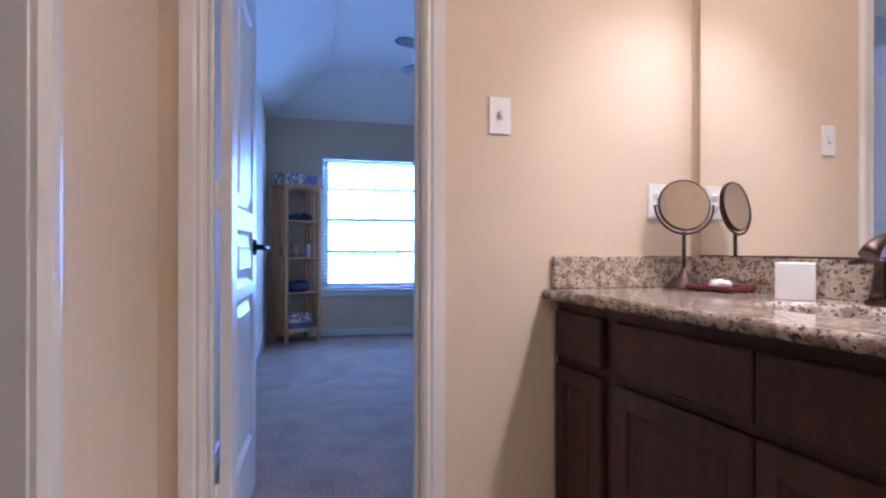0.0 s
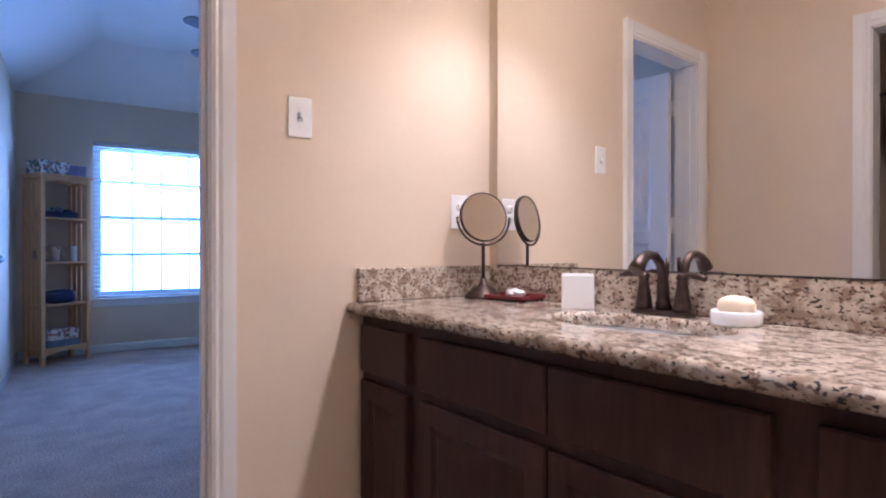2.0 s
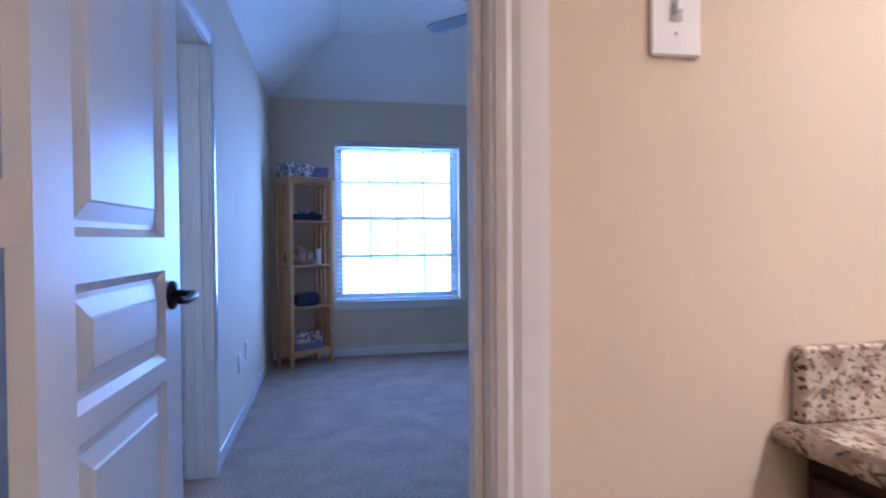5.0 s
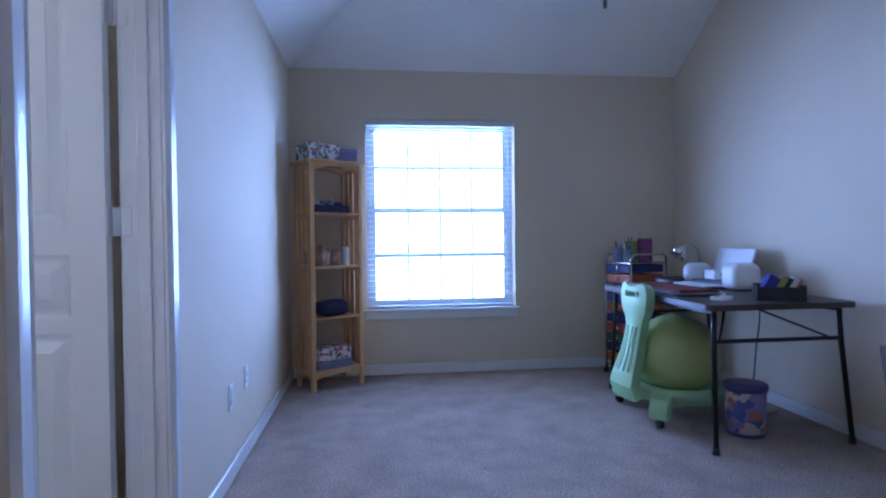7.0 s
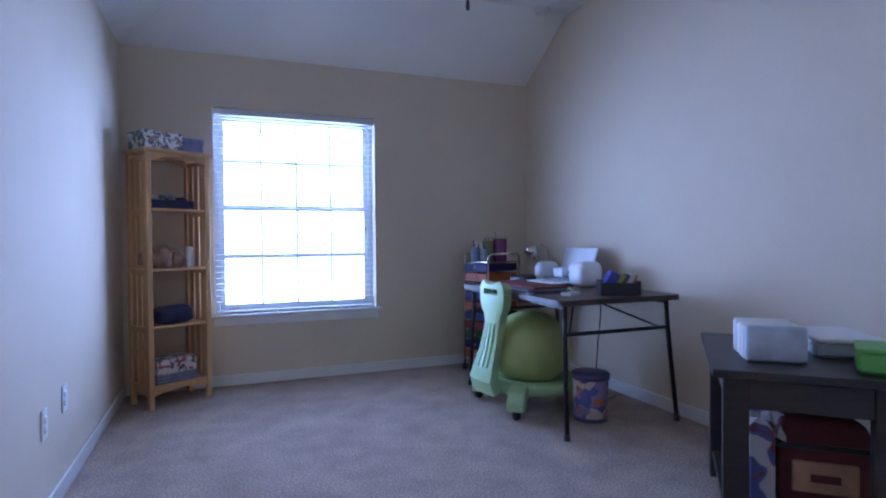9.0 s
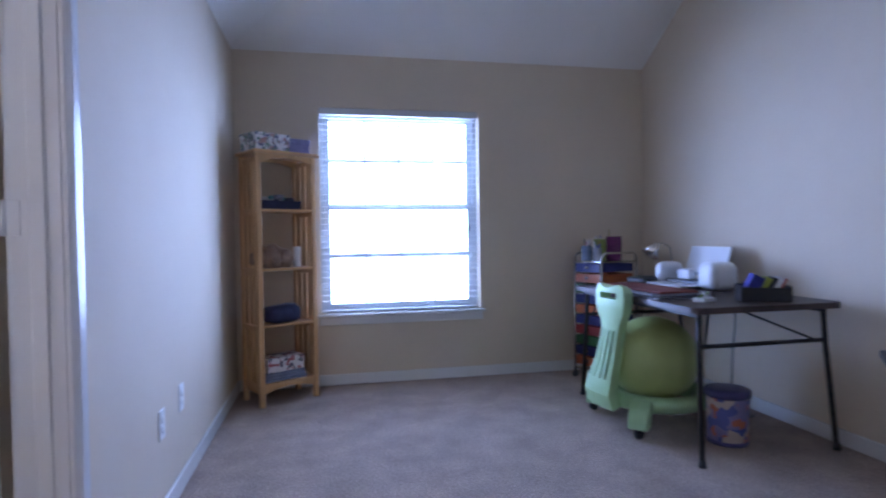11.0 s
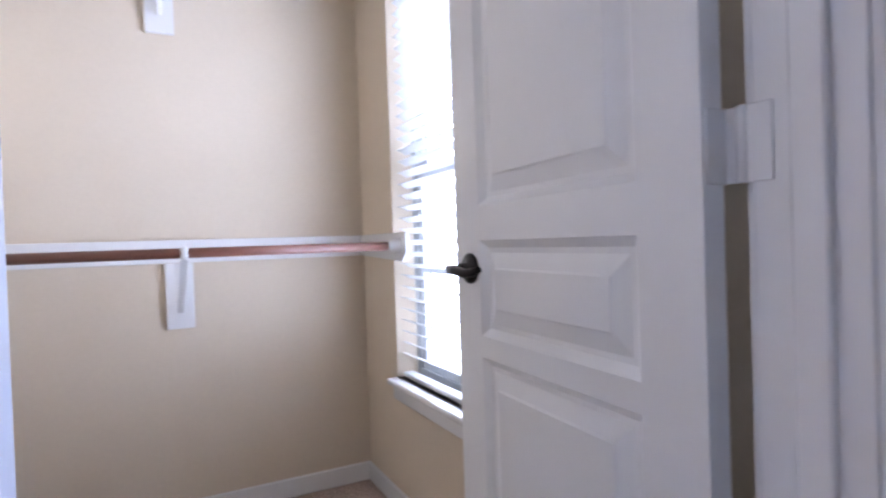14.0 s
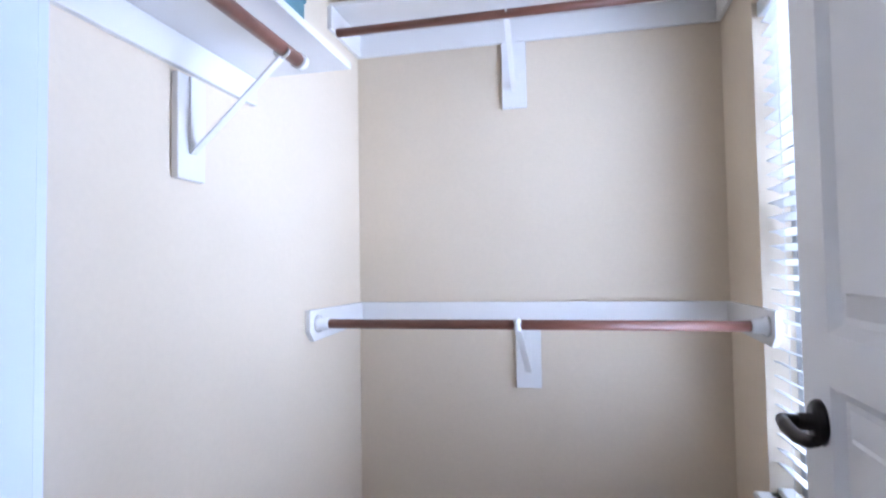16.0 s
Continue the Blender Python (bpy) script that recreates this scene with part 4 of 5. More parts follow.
for yy, s in ((TY0, 1), (TY1, -1)):
    y = yy + s * 0.075
    for x, sx in ((TX0 + 0.07, -1), (TX1 - 0.055, 1)):
        bm = bmesh.new()
        add_tube(bm, [(x, y, TZ - 0.03), (x + sx * 0.004, y - s * 0.008, TZ - 0.20), (x + sx * (0.016 if sx < 0 else 0.07), y - s * (0.045 if sx < 0 else 0.01), 0.03)], 0.0135, 10)
        leg = part("leg", bm, STEEL, ft)
        bm = bmesh.new()
        fx, fy = x + sx * (0.016 if sx < 0 else 0.07), y - s * (0.045 if sx < 0 else 0.01)
        add_tube(bm, [(fx, fy, 0.035), (fx + sx * 0.001, fy - s * 0.002, 0.0)], [0.0165, 0.019], 10)
        part("rubber_foot", bm, BLACK, leg)
    bm = bmesh.new()
    add_tube(bm, [(TX0 + 0.066, y - s * .006, TZ - 0.195), (TX1 - 0.051, y - s * .006, TZ - 0.195)], 0.011, 8)
    part("cross_bar", bm, STEEL, ft)
    for x, x2 in ((TX0 + 0.10, TX0 + 0.17), (TX1 - 0.10, TX1 - 0.50)):
        bm = bmesh.new()
        add_tube(bm, [(x, y, TZ - 0.195), (x2, y + s * 0.06, TZ - 0.032)], 0.006, 6)
        part("brace", bm, STEEL, ft)

# ball chair
GREEN = material("green_plastic", (0.40, 0.64, 0.33), 0.35, vary=0.05)
BALLGREEN = material("green_ball", (0.46, 0.54, 0.19), 0.32, vary=0.08, scale=4)
ch = thing("ball_chair", 2.545, 3.51, 0, 0, "lime green ball chair with plastic frame on casters", "chair")
bm = bmesh.new()
# base: ring seat with four legs
ringp = [(0.185, 0.125), (0.275, 0.118), (0.298, 0.13), (0.300, 0.180), (0.285, 0.197), (0.225, 0.197), (0.205, 0.180), (0.185, 0.125)]
add_lathe(bm, ringp, 40, None, 1.0, 1.0)
part("base_ring", bm, GREEN, ch)
for x, y in ((-0.265, -0.265), (-0.265, 0.265), (0.265, -0.265), (0.265, 0.265)):
    a = math.degrees(math.atan2(y, x))
    bm = bmesh.new()
    outl = [(0.21, 0.192), (0.31, 0.190), (0.375, 0.165), (0.405, 0.110), (0.405, 0.052), (0.335, 0.052), (0.315, 0.105), (0.21, 0.125)]
    add_prism(bm, outl, 0.11, pose(0, 0, 0, 0, 0, a) @ pose(0, -0.055, 0), r=0.012)
    lg = part("base_leg", bm, GREEN, ch)
    bm = bmesh.new()
    cxx, cyy = 0.372 * math.cos(radians(a)), 0.372 * math.sin(radians(a))
    add_lathe(bm, [(0, -0.018), (0.022, -0.018), (0.0265, -0.013), (0.0265, 0.013), (0.022, 0.018), (0, 0.018)], 18, pose(cxx, cyy, 0.0265, 90, 0, a + 50))
    add_box(bm, cxx - 0.012, cxx + 0.012, cyy - 0.012, cyy + 0.012, 0.03, 0.056, r=0.003)
    part("caster", bm, BLACK, lg, "black caster wheel")
b = bmesh.new()
bmesh.ops.create_uvsphere(b, u_segments=48, v_segments=28, radius=0.258)
for v in b.verts:
    v.co.z *= 0.96
for f in b.faces:
    f.smooth = True
bm = bmesh.new()
join(bm, b, pose(-0.012, 0.004, 0.368))
part("ball", bm, BALLGREEN, ch, "inflated olive green exercise ball")
# backrest: swept slab with slots and a handle hole
stations = [(-0.298, 0.145, 0.122), (-0.310, 0.21, 0.110), (-0.306, 0.27, 0.098), (-0.292, 0.36, 0.078), (-0.272, 0.46, 0.066), (-0.254, 0.55, 0.064), (-0.244, 0.61, 0.080), (-0.238, 0.66, 0.115), (-0.234, 0.70, 0.128), (-0.230, 0.735, 0.132), (-0.230, 0.772, 0.128), (-0.231, 0.795, 0.112), (-0.233, 0.808, 0.085)]
fr = [-1, -0.66, -0.54, -0.28, -0.16, 0.16, 0.28, 0.54, 0.66, 1]
bm = bmesh.new()
gv = {}
for j, (x, z, hw) in enumerate(stations):
    for i, u in enumerate(fr):
        gv[i, j] = bm.verts.new((x + 0.014 * u * u, u * hw, z))
for j in range(len(stations) - 1):
    for i in range(len(fr) - 1):
        slot = j in (2, 3, 4) and i in (1, 3, 5, 7)
        hole = j == 9 and 2 <= i <= 6
        if not slot and not hole:
            bm.faces.new([gv[i, j], gv[i + 1, j], gv[i + 1, j + 1], gv[i, j + 1]])
for v in bm.verts:
    v.co.x -= 0.022 * min(1, max(0, (v.co.z - 0.56) / 0.16)) + 0.035 * max(0, 1 - abs(v.co.z - 0.2) / 0.18)
bmesh.ops.transform(bm, matrix=pose(0, 0, 0, 0, 0, 5), verts=bm.verts[:])
bmesh.ops.solidify(bm, geom=bm.faces[:], thickness=0.07)
bmesh.ops.bevel(bm, geom=[e for e in bm.edges if len(e.link_faces) == 2 and e.calc_face_angle(0) > 0.9], offset=0.006, segments=2, profile=0.5, affect="EDGES", clamp_overlap=True)
part("backrest", bm, GREEN, ch, "pale green plastic backrest with slots")

# patterned pail with lid under the table
PAILPRINT = patterned("pail_print", (0.26, 0.23, 0.42), [(0.55, 0.16, 0.08), (0.10, 0.12, 0.38), (0.62, 0.50, 0.42)], 15, 0.54, 0.555, 0.35)
PURPLE = material("purple_plastic", (0.10, 0.085, 0.22), 0.4, vary=0.1)
pl = thing("toy_pail", 2.715, 3.11, 0, 0, "round printed pail with purple lid under the table", "pail")
bm = bmesh.new()
add_lathe(bm, [(0, 0), (0.094, 0), (0.098, 0.006), (0.106, 0.255), (0, 0.255)], 32)
part("pail_body", bm, PAILPRINT, pl)
bm = bmesh.new()
add_lathe(bm, [(0.106, 0.245), (0.113, 0.247), (0.114, 0.276), (0.106, 0.284), (0.05, 0.287), (0, 0.287)], 32)
part("lid", bm, PURPLE, pl, "purple plastic lid")
bm = bmesh.new()
add_lathe(bm, [(0.094, 0.0), (0.1015, 0.0), (0.1025, 0.02), (0.098, 0.022)], 32)
part("base_rim", bm, PURPLE, pl)

# craft printer on the table
PW = material("printer_white", (0.74, 0.75, 0.77), 0.3, vary=0.03)
PG = material("printer_grey", (0.20, 0.21, 0.24), 0.4, vary=0.1)
pr = thing("craft_cutter", 2.985, 3.76, TZ, 90, "white electronic craft cutter with open cover on the table", "machine")
# local x runs along the table, local y towards the wall is minus
bm = bmesh.new()
add_box(bm, -0.27, 0.27, -0.075, 0.075, 0.002, 0.045, r=0.01)
part("bed", bm, PG, pr)
for x0, x1, top in ((-0.33, -0.155, 0.172), (0.19, 0.30, 0.155)):
    bm = bmesh.new()
    add_box(bm, x0, x1, -0.085, 0.105, 0, top, r=0.052, seg=8)
    for f in bm.faces:
        f.smooth = True
    part("end_housing", bm, PW, pr)
bm = bmesh.new()
add_box(bm, -0.05, 0.07, 0.015, 0.07, 0.05, 0.118, r=0.012, seg=2)
part("carriage", bm, PW, pr)
part("rail", boxes((-0.18, 0.20, -0.035, -0.005, 0.075, 0.095), r=0.004), PG, pr)
part("front_tray", boxes((-0.19, 0.22, 0.075, 0.23, 0.018, 0.026), (-0.19, 0.22, 0.215, 0.23, 0.001, 0.018), r=0.003), PW, pr)
bm = bmesh.new()
add_box(bm, -0.185, 0.205, -0.012, 0.0, 0.0, 0.195, r=0.004)
bmesh.ops.transform(bm, matrix=pose(0, -0.075, 0.075, 18, 0, 0), verts=bm.verts[:])
part("cover", bm, PW, pr, "raised white machine cover")

bm = bmesh.new()
add_tube(bm, [(3.03, 3.64, TZ + 0.02), (3.13, 3.62, TZ + 0.015), (3.168, 3.61, TZ - 0.02), (3.15, 3.58, 0.55), (3.05, 3.48, 0.38), (2.96, 3.38, 0.2), (2.94, 3.32, 0.03), (3.02, 3.36, 0.006), (3.15, 3.42, 0.006)], 0.004, 6)
bmesh.ops.transform(bm, matrix=pr.matrix_world.inverted(), verts=bm.verts[:])
part("power_cord", bm, BLACK, pr, "dark power cord hanging behind the table")

# card organiser with coloured folders
og = thing("desk_organizer", 2.815, 2.975, TZ, -24, "black desk organizer holding coloured card packs", "organizer")
part("tray_body", boxes((-0.115, 0.115, -0.055, -0.05, 0, 0.072), (-0.115, 0.115, 0.05, 0.055, 0, 0.085), (-0.115, -0.11, -0.05, 0.05, 0, 0.08), (0.11, 0.115, -0.05, 0.05, 0, 0.08), (-0.11, 0.11, -0.05, 0.05, 0, 0.006), r=0.001), BLACK, og)
for i, (nm, c, h, w) in enumerate((("blue", (0.03, 0.04, 0.30), 0.135, 0.055), ("yellow_green", (0.36, 0.40, 0.06), 0.125, 0.026), ("black", (0.012, 0.012, 0.014), 0.125, 0.024), ("white", (0.7, 0.68, 0.68), 0.125, 0.026), ("red", (0.5, 0.09, 0.06), 0.12, 0.012))):
    m = material("card_" + nm, c, 0.5, vary=0.08)
    bm = bmesh.new()
    x = (-0.075, -0.025, 0.003, 0.030, 0.052)[i]
    add_box(bm, -w / 2, w / 2, -0.043, 0.043, 0.0, h, r=0.0015, m=pose(x - 0.012, 0, 0.008, 0, 28, 0))
    part("card_pack", bm, m, og)

# boards and mats lying along the table's edge
MATS = [material("mat_" + n, c, 0.75, vary=0.1, spec=0.25) for n, c in (("grey", (0.28, 0.30, 0.36)), ("red", (0.20, 0.05, 0.04)), ("dark", (0.03, 0.03, 0.04)), ("pale", (0.26, 0.27, 0.33)))]
z = TZ + 0.0005
for k, (w, l, h, m, dx, tn) in enumerate(((0.30, 0.78, 0.005, 3, 0, 0), (0.29, 0.76, 0.005, 2, 0.004, 1), (0.27, 0.62, 0.012, 0, 0.0, -1), (0.24, 0.60, 0.014, 1, 0.006, 2))):
    bd = mesh_object("cutting_mat" if k < 2 else "scrapbook", boxes((-w / 2, w / 2, -l / 2, l / 2, 0, h), r=0.0015), MATS[m])
    bd.matrix_world = pose(2.49 + dx, 3.545 - 0.01 * k, z, 0, 0, tn)
    tagged(bd, ("thin craft cutting mat lying on the table" if k < 2 else "flat scrapbook album lying on craft mats"), "mat" if k < 2 else "album", "mats and albums on the table")
    z += h + 0.0005
# small white dish with green bits
dish = thing("bead_dish", 2.530, 3.045, TZ, 20, "small white dish with green craft bits", "dish")
bm = bmesh.new()
add_box(bm, -0.045, 0.045, -0.032, 0.032, 0.0, 0.004, r=0.001)
for a, b_, c, d in ((-0.047, -0.043, -0.034, 0.034), (0.043, 0.047, -0.034, 0.034), (-0.043, 0.043, -0.034, -0.030), (-0.043, 0.043, 0.030, 0.034)):
    add_box(bm, a, b_, c, d, 0.0, 0.02, r=0.001)
part("dish_body", bm, PLASTIC, dish)
GREENBIT = material("green_bits", (0.25, 0.38, 0.12), 0.5, vary=0.2)
for k in range(6):
    bm = bmesh.new()
    x, y = random.uniform(-0.03, 0.03), random.uniform(-0.02, 0.02)
    add_tube(bm, [(x - 0.012, y, 0.014 + 0.005 * k), (x + 0.01, y + 0.008, 0.02 + 0.005 * k)], 0.006, 6)
    part("craft_bit", bm, GREENBIT if k % 2 else PLASTIC, dish)
# black pouch
b = bmesh.new()
bmesh.ops.create_cube(b, size=1)
bmesh.ops.bevel(b, geom=b.edges[:], offset=0.25, segments=4, profile=0.5, affect="EDGES", clamp_overlap=True)
for v in b.verts:
    v.co = Vector((v.co.x * 0.13, v.co.y * 0.19, (v.co.z + 0.5) * 0.055 * (1 + 0.25 * noise.noise(v.co * 3))))
for f in b.faces:
    f.smooth = True
bm = bmesh.new()
join(bm, b)
po = mesh_object("tool_pouch", bm, BLACK)
po.matrix_world = pose(2.78, 4.03, TZ, 0, 0, 20)
tagged(po, "soft black tool pouch lying on the table", "pouch")
# desk lamp
CHROME = material("chrome", (0.62, 0.60, 0.58), 0.18, metal=1.0, vary=0.1)
dl = thing("desk_lamp", 3.02, 4.07, TZ, 0, "small chrome gooseneck lamp at the table's end", "lamp")
bm = bmesh.new()
add_lathe(bm, [(0, 0), (0.05, 0), (0.052, 0.008), (0.04, 0.018), (0.012, 0.024), (0, 0.024)], 24)
part("lamp_base", bm, CHROME, dl)
bm = bmesh.new()
add_tube(bm, [(0, 0, 0.02), (0.02, 0.0, 0.14), (0.0, -0.005, 0.25), (-0.06, -0.01, 0.285), (-0.11, -0.015, 0.27)], 0.005, 8)
part("gooseneck", bm, CHROME, dl)
bm = bmesh.new()
add_lathe(bm, [(0.014, 0.045), (0.026, 0.03), (0.058, -0.05), (0.055, -0.05), (0.022, 0.022), (0.0, 0.03)], 24, pose(-0.135, -0.02, 0.245, 0, 40, 0))
part("lamp_shade", bm, CHROME, dl)

# drawer cart
ct = thing("drawer_cart", 2.535, 4.575, 0, -73, "chrome cart with ten coloured plastic drawers", "cart")
# local x runs along the drawer fronts, local y to the back
CW, CD = 0.285, 0.36
for x in (0, CW):
    for y in (0, CD):
        bm = bmesh.new()
        add_tube(bm, [(x, y, 0.055), (x, y, 0.90)], 0.008, 8)
        part("upright", bm, CHROME, ct)
        bm = bmesh.new()
        add_lathe(bm, [(0, -0.014), (0.02, -0.014), (0.024, -0.01), (0.024, 0.01), (0.02, 0.014), (0, 0.014)], 14, pose(x, y, 0.024, 90, 0, 30))
        add_box(bm, x - 0.008, x + 0.008, y - 0.008, y + 0.008, 0.03, 0.062)
        part("caster", bm, BLACK, ct)
for x in (0, CW):
    bm = bmesh.new()
    add_tube(bm, [(x, 0, 0.895), (x, 0.006, 0.945), (x, 0.035, 0.965), (x, CD - 0.035, 0.965), (x, CD - 0.006, 0.945), (x, CD, 0.895)], 0.008, 8)
    part("handle_rail", bm, CHROME, ct)
for z in (0.075, 0.90):
    part("deck", boxes((0.0, CW, 0.0, CD, z - 0.006, z + 0.004), r=0.002), CHROME, ct)
DRAWERS = [("navy", (0.02, 0.022, 0.11)), ("orange", (0.42, 0.10, 0.03)), ("green", (0.03, 0.13, 0.05)), ("navy", None), ("orange", None), ("navy", None), ("red", (0.30, 0.035, 0.03)), ("green", None), ("navy", None), ("orange", None)]
PAL = {}
for nm, c in DRAWERS:
    if c:
        PAL[nm] = material("drawer_" + nm, c, 0.42, vary=0.1, spec=0.3)
for k, (nm, _) in enumerate(DRAWERS):
    z1 = 0.888 - k * 0.079
    dr = part("drawer", boxes((0.014, CW - 0.014, -0.004, 0.004, z1 - 0.068, z1), (0.014, 0.019, 0.004, CD - 0.02, z1 - 0.064, z1 - 0.004), (CW - 0.019, CW - 0.014, 0.004, CD - 0.02, z1 - 0.064, z1 - 0.004), (0.019, CW - 0.019, CD - 0.025, CD - 0.02, z1 - 0.064, z1 - 0.004), (0.019, CW - 0.019, 0.004, CD - 0.025, z1 - 0.064, z1 - 0.060), r=0.001), PAL[nm], ct, nm + " plastic drawer")
    bm = bmesh.new()
    add_lathe(bm, [(0, 0), (0.011, 0.001), (0.013, 0.010), (0.008, 0.016), (0, 0.017)], 12, pose(CW / 2, -0.004, z1 - 0.032, 90))
    part("knob", bm, CHROME, dr, "round silver knob")
CM = pose(2.535, 4.575, 0, 0, 0, -73)
JARS = [("glass_blue", (0.16, 0.22, 0.30)), ("green_jar", (0.22, 0.26, 0.07)), ("purple_jar", (0.20, 0.04, 0.13)), ("grey_jar", (0.25, 0.26, 0.3))]
JM = {n: material(n, c, 0.25, vary=0.2, scale=25) for n, c in JARS}
SKIN = material("brush_wood", (0.55, 0.40, 0.18), 0.5, vary=0.2)
PENS = [material("pen_" + n, c, 0.4, vary=0.1) for n, c in (("white", (0.6, 0.6, 0.62)), ("black", (0.03, 0.03, 0.04)), ("red", (0.4, 0.05, 0.05)), ("blue", (0.05, 0.08, 0.3)))]
for nm, x, y, r, h, bits in (("glass_blue", 0.07, 0.06, 0.040, 0.115, 9), ("grey_jar", 0.17, 0.07, 0.034, 0.10, 8), ("green_jar", 0.09, 0.175, 0.048, 0.165, 3), ("purple_jar", 0.13, 0.285, 0.058, 0.185, 2)):
    jar = thing("pencil_jar", 0, 0, 0, 0, {"glass_blue": "blue glass jar full of pens on the cart", "grey_jar": "grey jar full of pens on the cart", "green_jar": "tall olive green jar on the cart", "purple_jar": "tall purple jar with brushes on the cart"}[nm], "jar", "jars on the cart")
    bm = bmesh.new()
    add_lathe(bm, [(0, 0), (r * 0.92, 0), (r, 0.01), (r, h), (r - 0.004, h), (r - 0.004, 0.012), (0, 0.012)], 20)
    part("jar_body", bm, JM[nm], jar)
    for k in range(bits):
        a = random.uniform(0, 6.28)
        bm = bmesh.new()
        q = r * 0.5
        hh = h + random.uniform(0.02, 0.06)
        add_tube(bm, [(q * 0.5 * math.cos(a), q * 0.5 * math.sin(a), 0.014), (q * 1.4 * math.cos(a), q * 1.4 * math.sin(a), hh)], 0.0045, 6)
        part("pen", bm, SKIN if nm == "purple_jar" else random.choice(PENS), jar)
    jar.matrix_world = CM @ pose(x, y, 0.9045)

# dark side table standing across the corner
dt = thing("side_table", 2.195, 1.730, 0, -43.8, "dark brown wooden side table with square legs", "table")
LX, LY, LZ = 0.58, 0.80, 0.642
part("tabletop", boxes((0, LX, 0, LY, LZ - 0.028, LZ), r=0.004), DARKWOOD, dt)
for x in (0.035, LX - 0.115):
    for y in (0.035, LY - 0.095):
        part("leg", boxes((x, x + 0.08, y, y + 0.06, 0, LZ - 0.028), r=0.003), DARKWOOD, dt)
part("apron", boxes((0.115, LX - 0.115, 0.045, 0.065, LZ - 0.135, LZ - 0.028), r=0.002), DARKWOOD, dt)
part("apron", boxes((0.115, LX - 0.115, LY - 0.065, LY - 0.045, LZ - 0.135, LZ - 0.028), r=0.002), DARKWOOD, dt)
for x in (0.05, LX - 0.07):
    part("side_apron", boxes((x, x + 0.02, 0.095, LY - 0.095, LZ - 0.135, LZ - 0.028), r=0.002), DARKWOOD, dt)
part("lower_shelf", boxes((0.045, LX - 0.045, 0.05, LY - 0.05, 0.10, 0.122), r=0.002), DARKWOOD, dt)
DM = pose(2.195, 1.730, 0, 0, 0, -43.8)
BLUEPLASTIC = material("pale_blue_wrap", (0.50, 0.60, 0.72), 0.35, vary=0.15, scale=14, bump=0.3, bump_scale=18)
nap = thing("wipes_pack", 0, 0, 0, 0, "plastic-wrapped pack of white paper towels on the table", "pack")
for k in range(7):
    bm = bmesh.new()
    add_box(bm, -0.098, 0.098, -0.0185, 0.0185, 0.0, 0.126 + random.uniform(-0.004, 0.004), r=0.013, seg=3, m=pose(random.uniform(-0.004, 0.004), (k - 3) * 0.034, 0))
    for f in bm.faces:
        f.smooth = True
    part("folded_towel", bm, BLUEPLASTIC if k == 0 else PLASTIC, nap)
nap.matrix_world = DM @ pose(0.205, 0.30, LZ, 0, 0, 4)
CLEARBOX = material("frosted_plastic", (0.55, 0.62, 0.68), 0.25, vary=0.1)
LIME = material("lime_plastic", (0.12, 0.50, 0.12), 0.35, vary=0.1)
kb = thing("food_container", 0, 0, 0, 0, "pale plastic container with a lid on the table", "container", "containers on the side table")
part("container_body", boxes((-0.11, 0.11, -0.16, 0.16, 0, 0.06), r=0.012), CLEARBOX, kb)
part("lid", boxes((-0.118, 0.118, -0.168, 0.168, 0.055, 0.072), r=0.006), PW, kb)
kb.matrix_world = DM @ pose(0.455, 0.50, LZ, 0, 0, 10)
gb = thing("food_container", 0, 0, 0, 0, "bright green plastic container on the table", "container", "containers on the side table")
part("container_body", boxes((-0.07, 0.07, -0.09, 0.09, 0, 0.075), r=0.012), LIME, gb)
part("lid", boxes((-0.074, 0.074, -0.094, 0.094, 0.072, 0.084), r=0.004), LIME, gb)
gb.matrix_world = DM @ pose(0.515, 0.165, LZ, 0, 0, -12)
# burgundy bag on the lower shelf
BURG = material("burgundy_cloth", (0.10, 0.016, 0.02), 0.85, vary=0.2, scale=14, bump=0.5, bump_scale=120)
TAN = material("tan_leather", (0.36, 0.20, 0.12), 0.5, vary=0.15, scale=20, bump=0.2)
bg = thing("tote_bag", 0, 0, 0, 0, "burgundy cloth bag with a tan pocket under the table", "bag")
b = bmesh.new()
bmesh.ops.create_cube(b, size=1)
bmesh.ops.bevel(b, geom=b.edges[:], offset=0.16, segments=4, profile=0.5, affect="EDGES", clamp_overlap=True)
for v in b.verts:
    v.co = Vector((v.co.x * 0.28, v.co.y * 0.17, (v.co.z + 0.5) * 0.33 * (1 + 0.10 * noise.noise(v.co * 2))))
for f in b.faces:
    f.smooth = True
bm = bmesh.new()
join(bm, b)
part("bag_body", bm, BURG, bg)
bm = bmesh.new()
add_box(bm, -0.10, 0.10, -0.093, -0.078, 0.075, 0.185, r=0.014, seg=3)
pk = part("pocket", bm, TAN, bg, "tan leather pocket")
part("label_patch", boxes((-0.045, 0.045, -0.0965, -0.0925, 0.115, 0.142), r=0.001), BURG, pk)
part("strap", boxes((-0.15, 0.15, -0.095, -0.08, 0.225, 0.245), r=0.003), BLACK, bg)
bg.matrix_world = DM @ pose(0.36, 0.27, 0.122, 0, 0, 2)
PRINTBAG = patterned("print_bag", (0.10, 0.11, 0.30), [(0.50, 0.48, 0.50), (0.20, 0.05, 0.06)], 9, 0.54, 0.57)
pb = thing("shopping_bag", 0, 0, 0, 0, "printed blue and white shopping bag under the table", "bag")
b = bmesh.new()
bmesh.ops.create_cube(b, size=1)
bmesh.ops.bevel(b, geom=b.edges[:], offset=0.08, segments=2, profile=0.5, affect="EDGES", clamp_overlap=True)
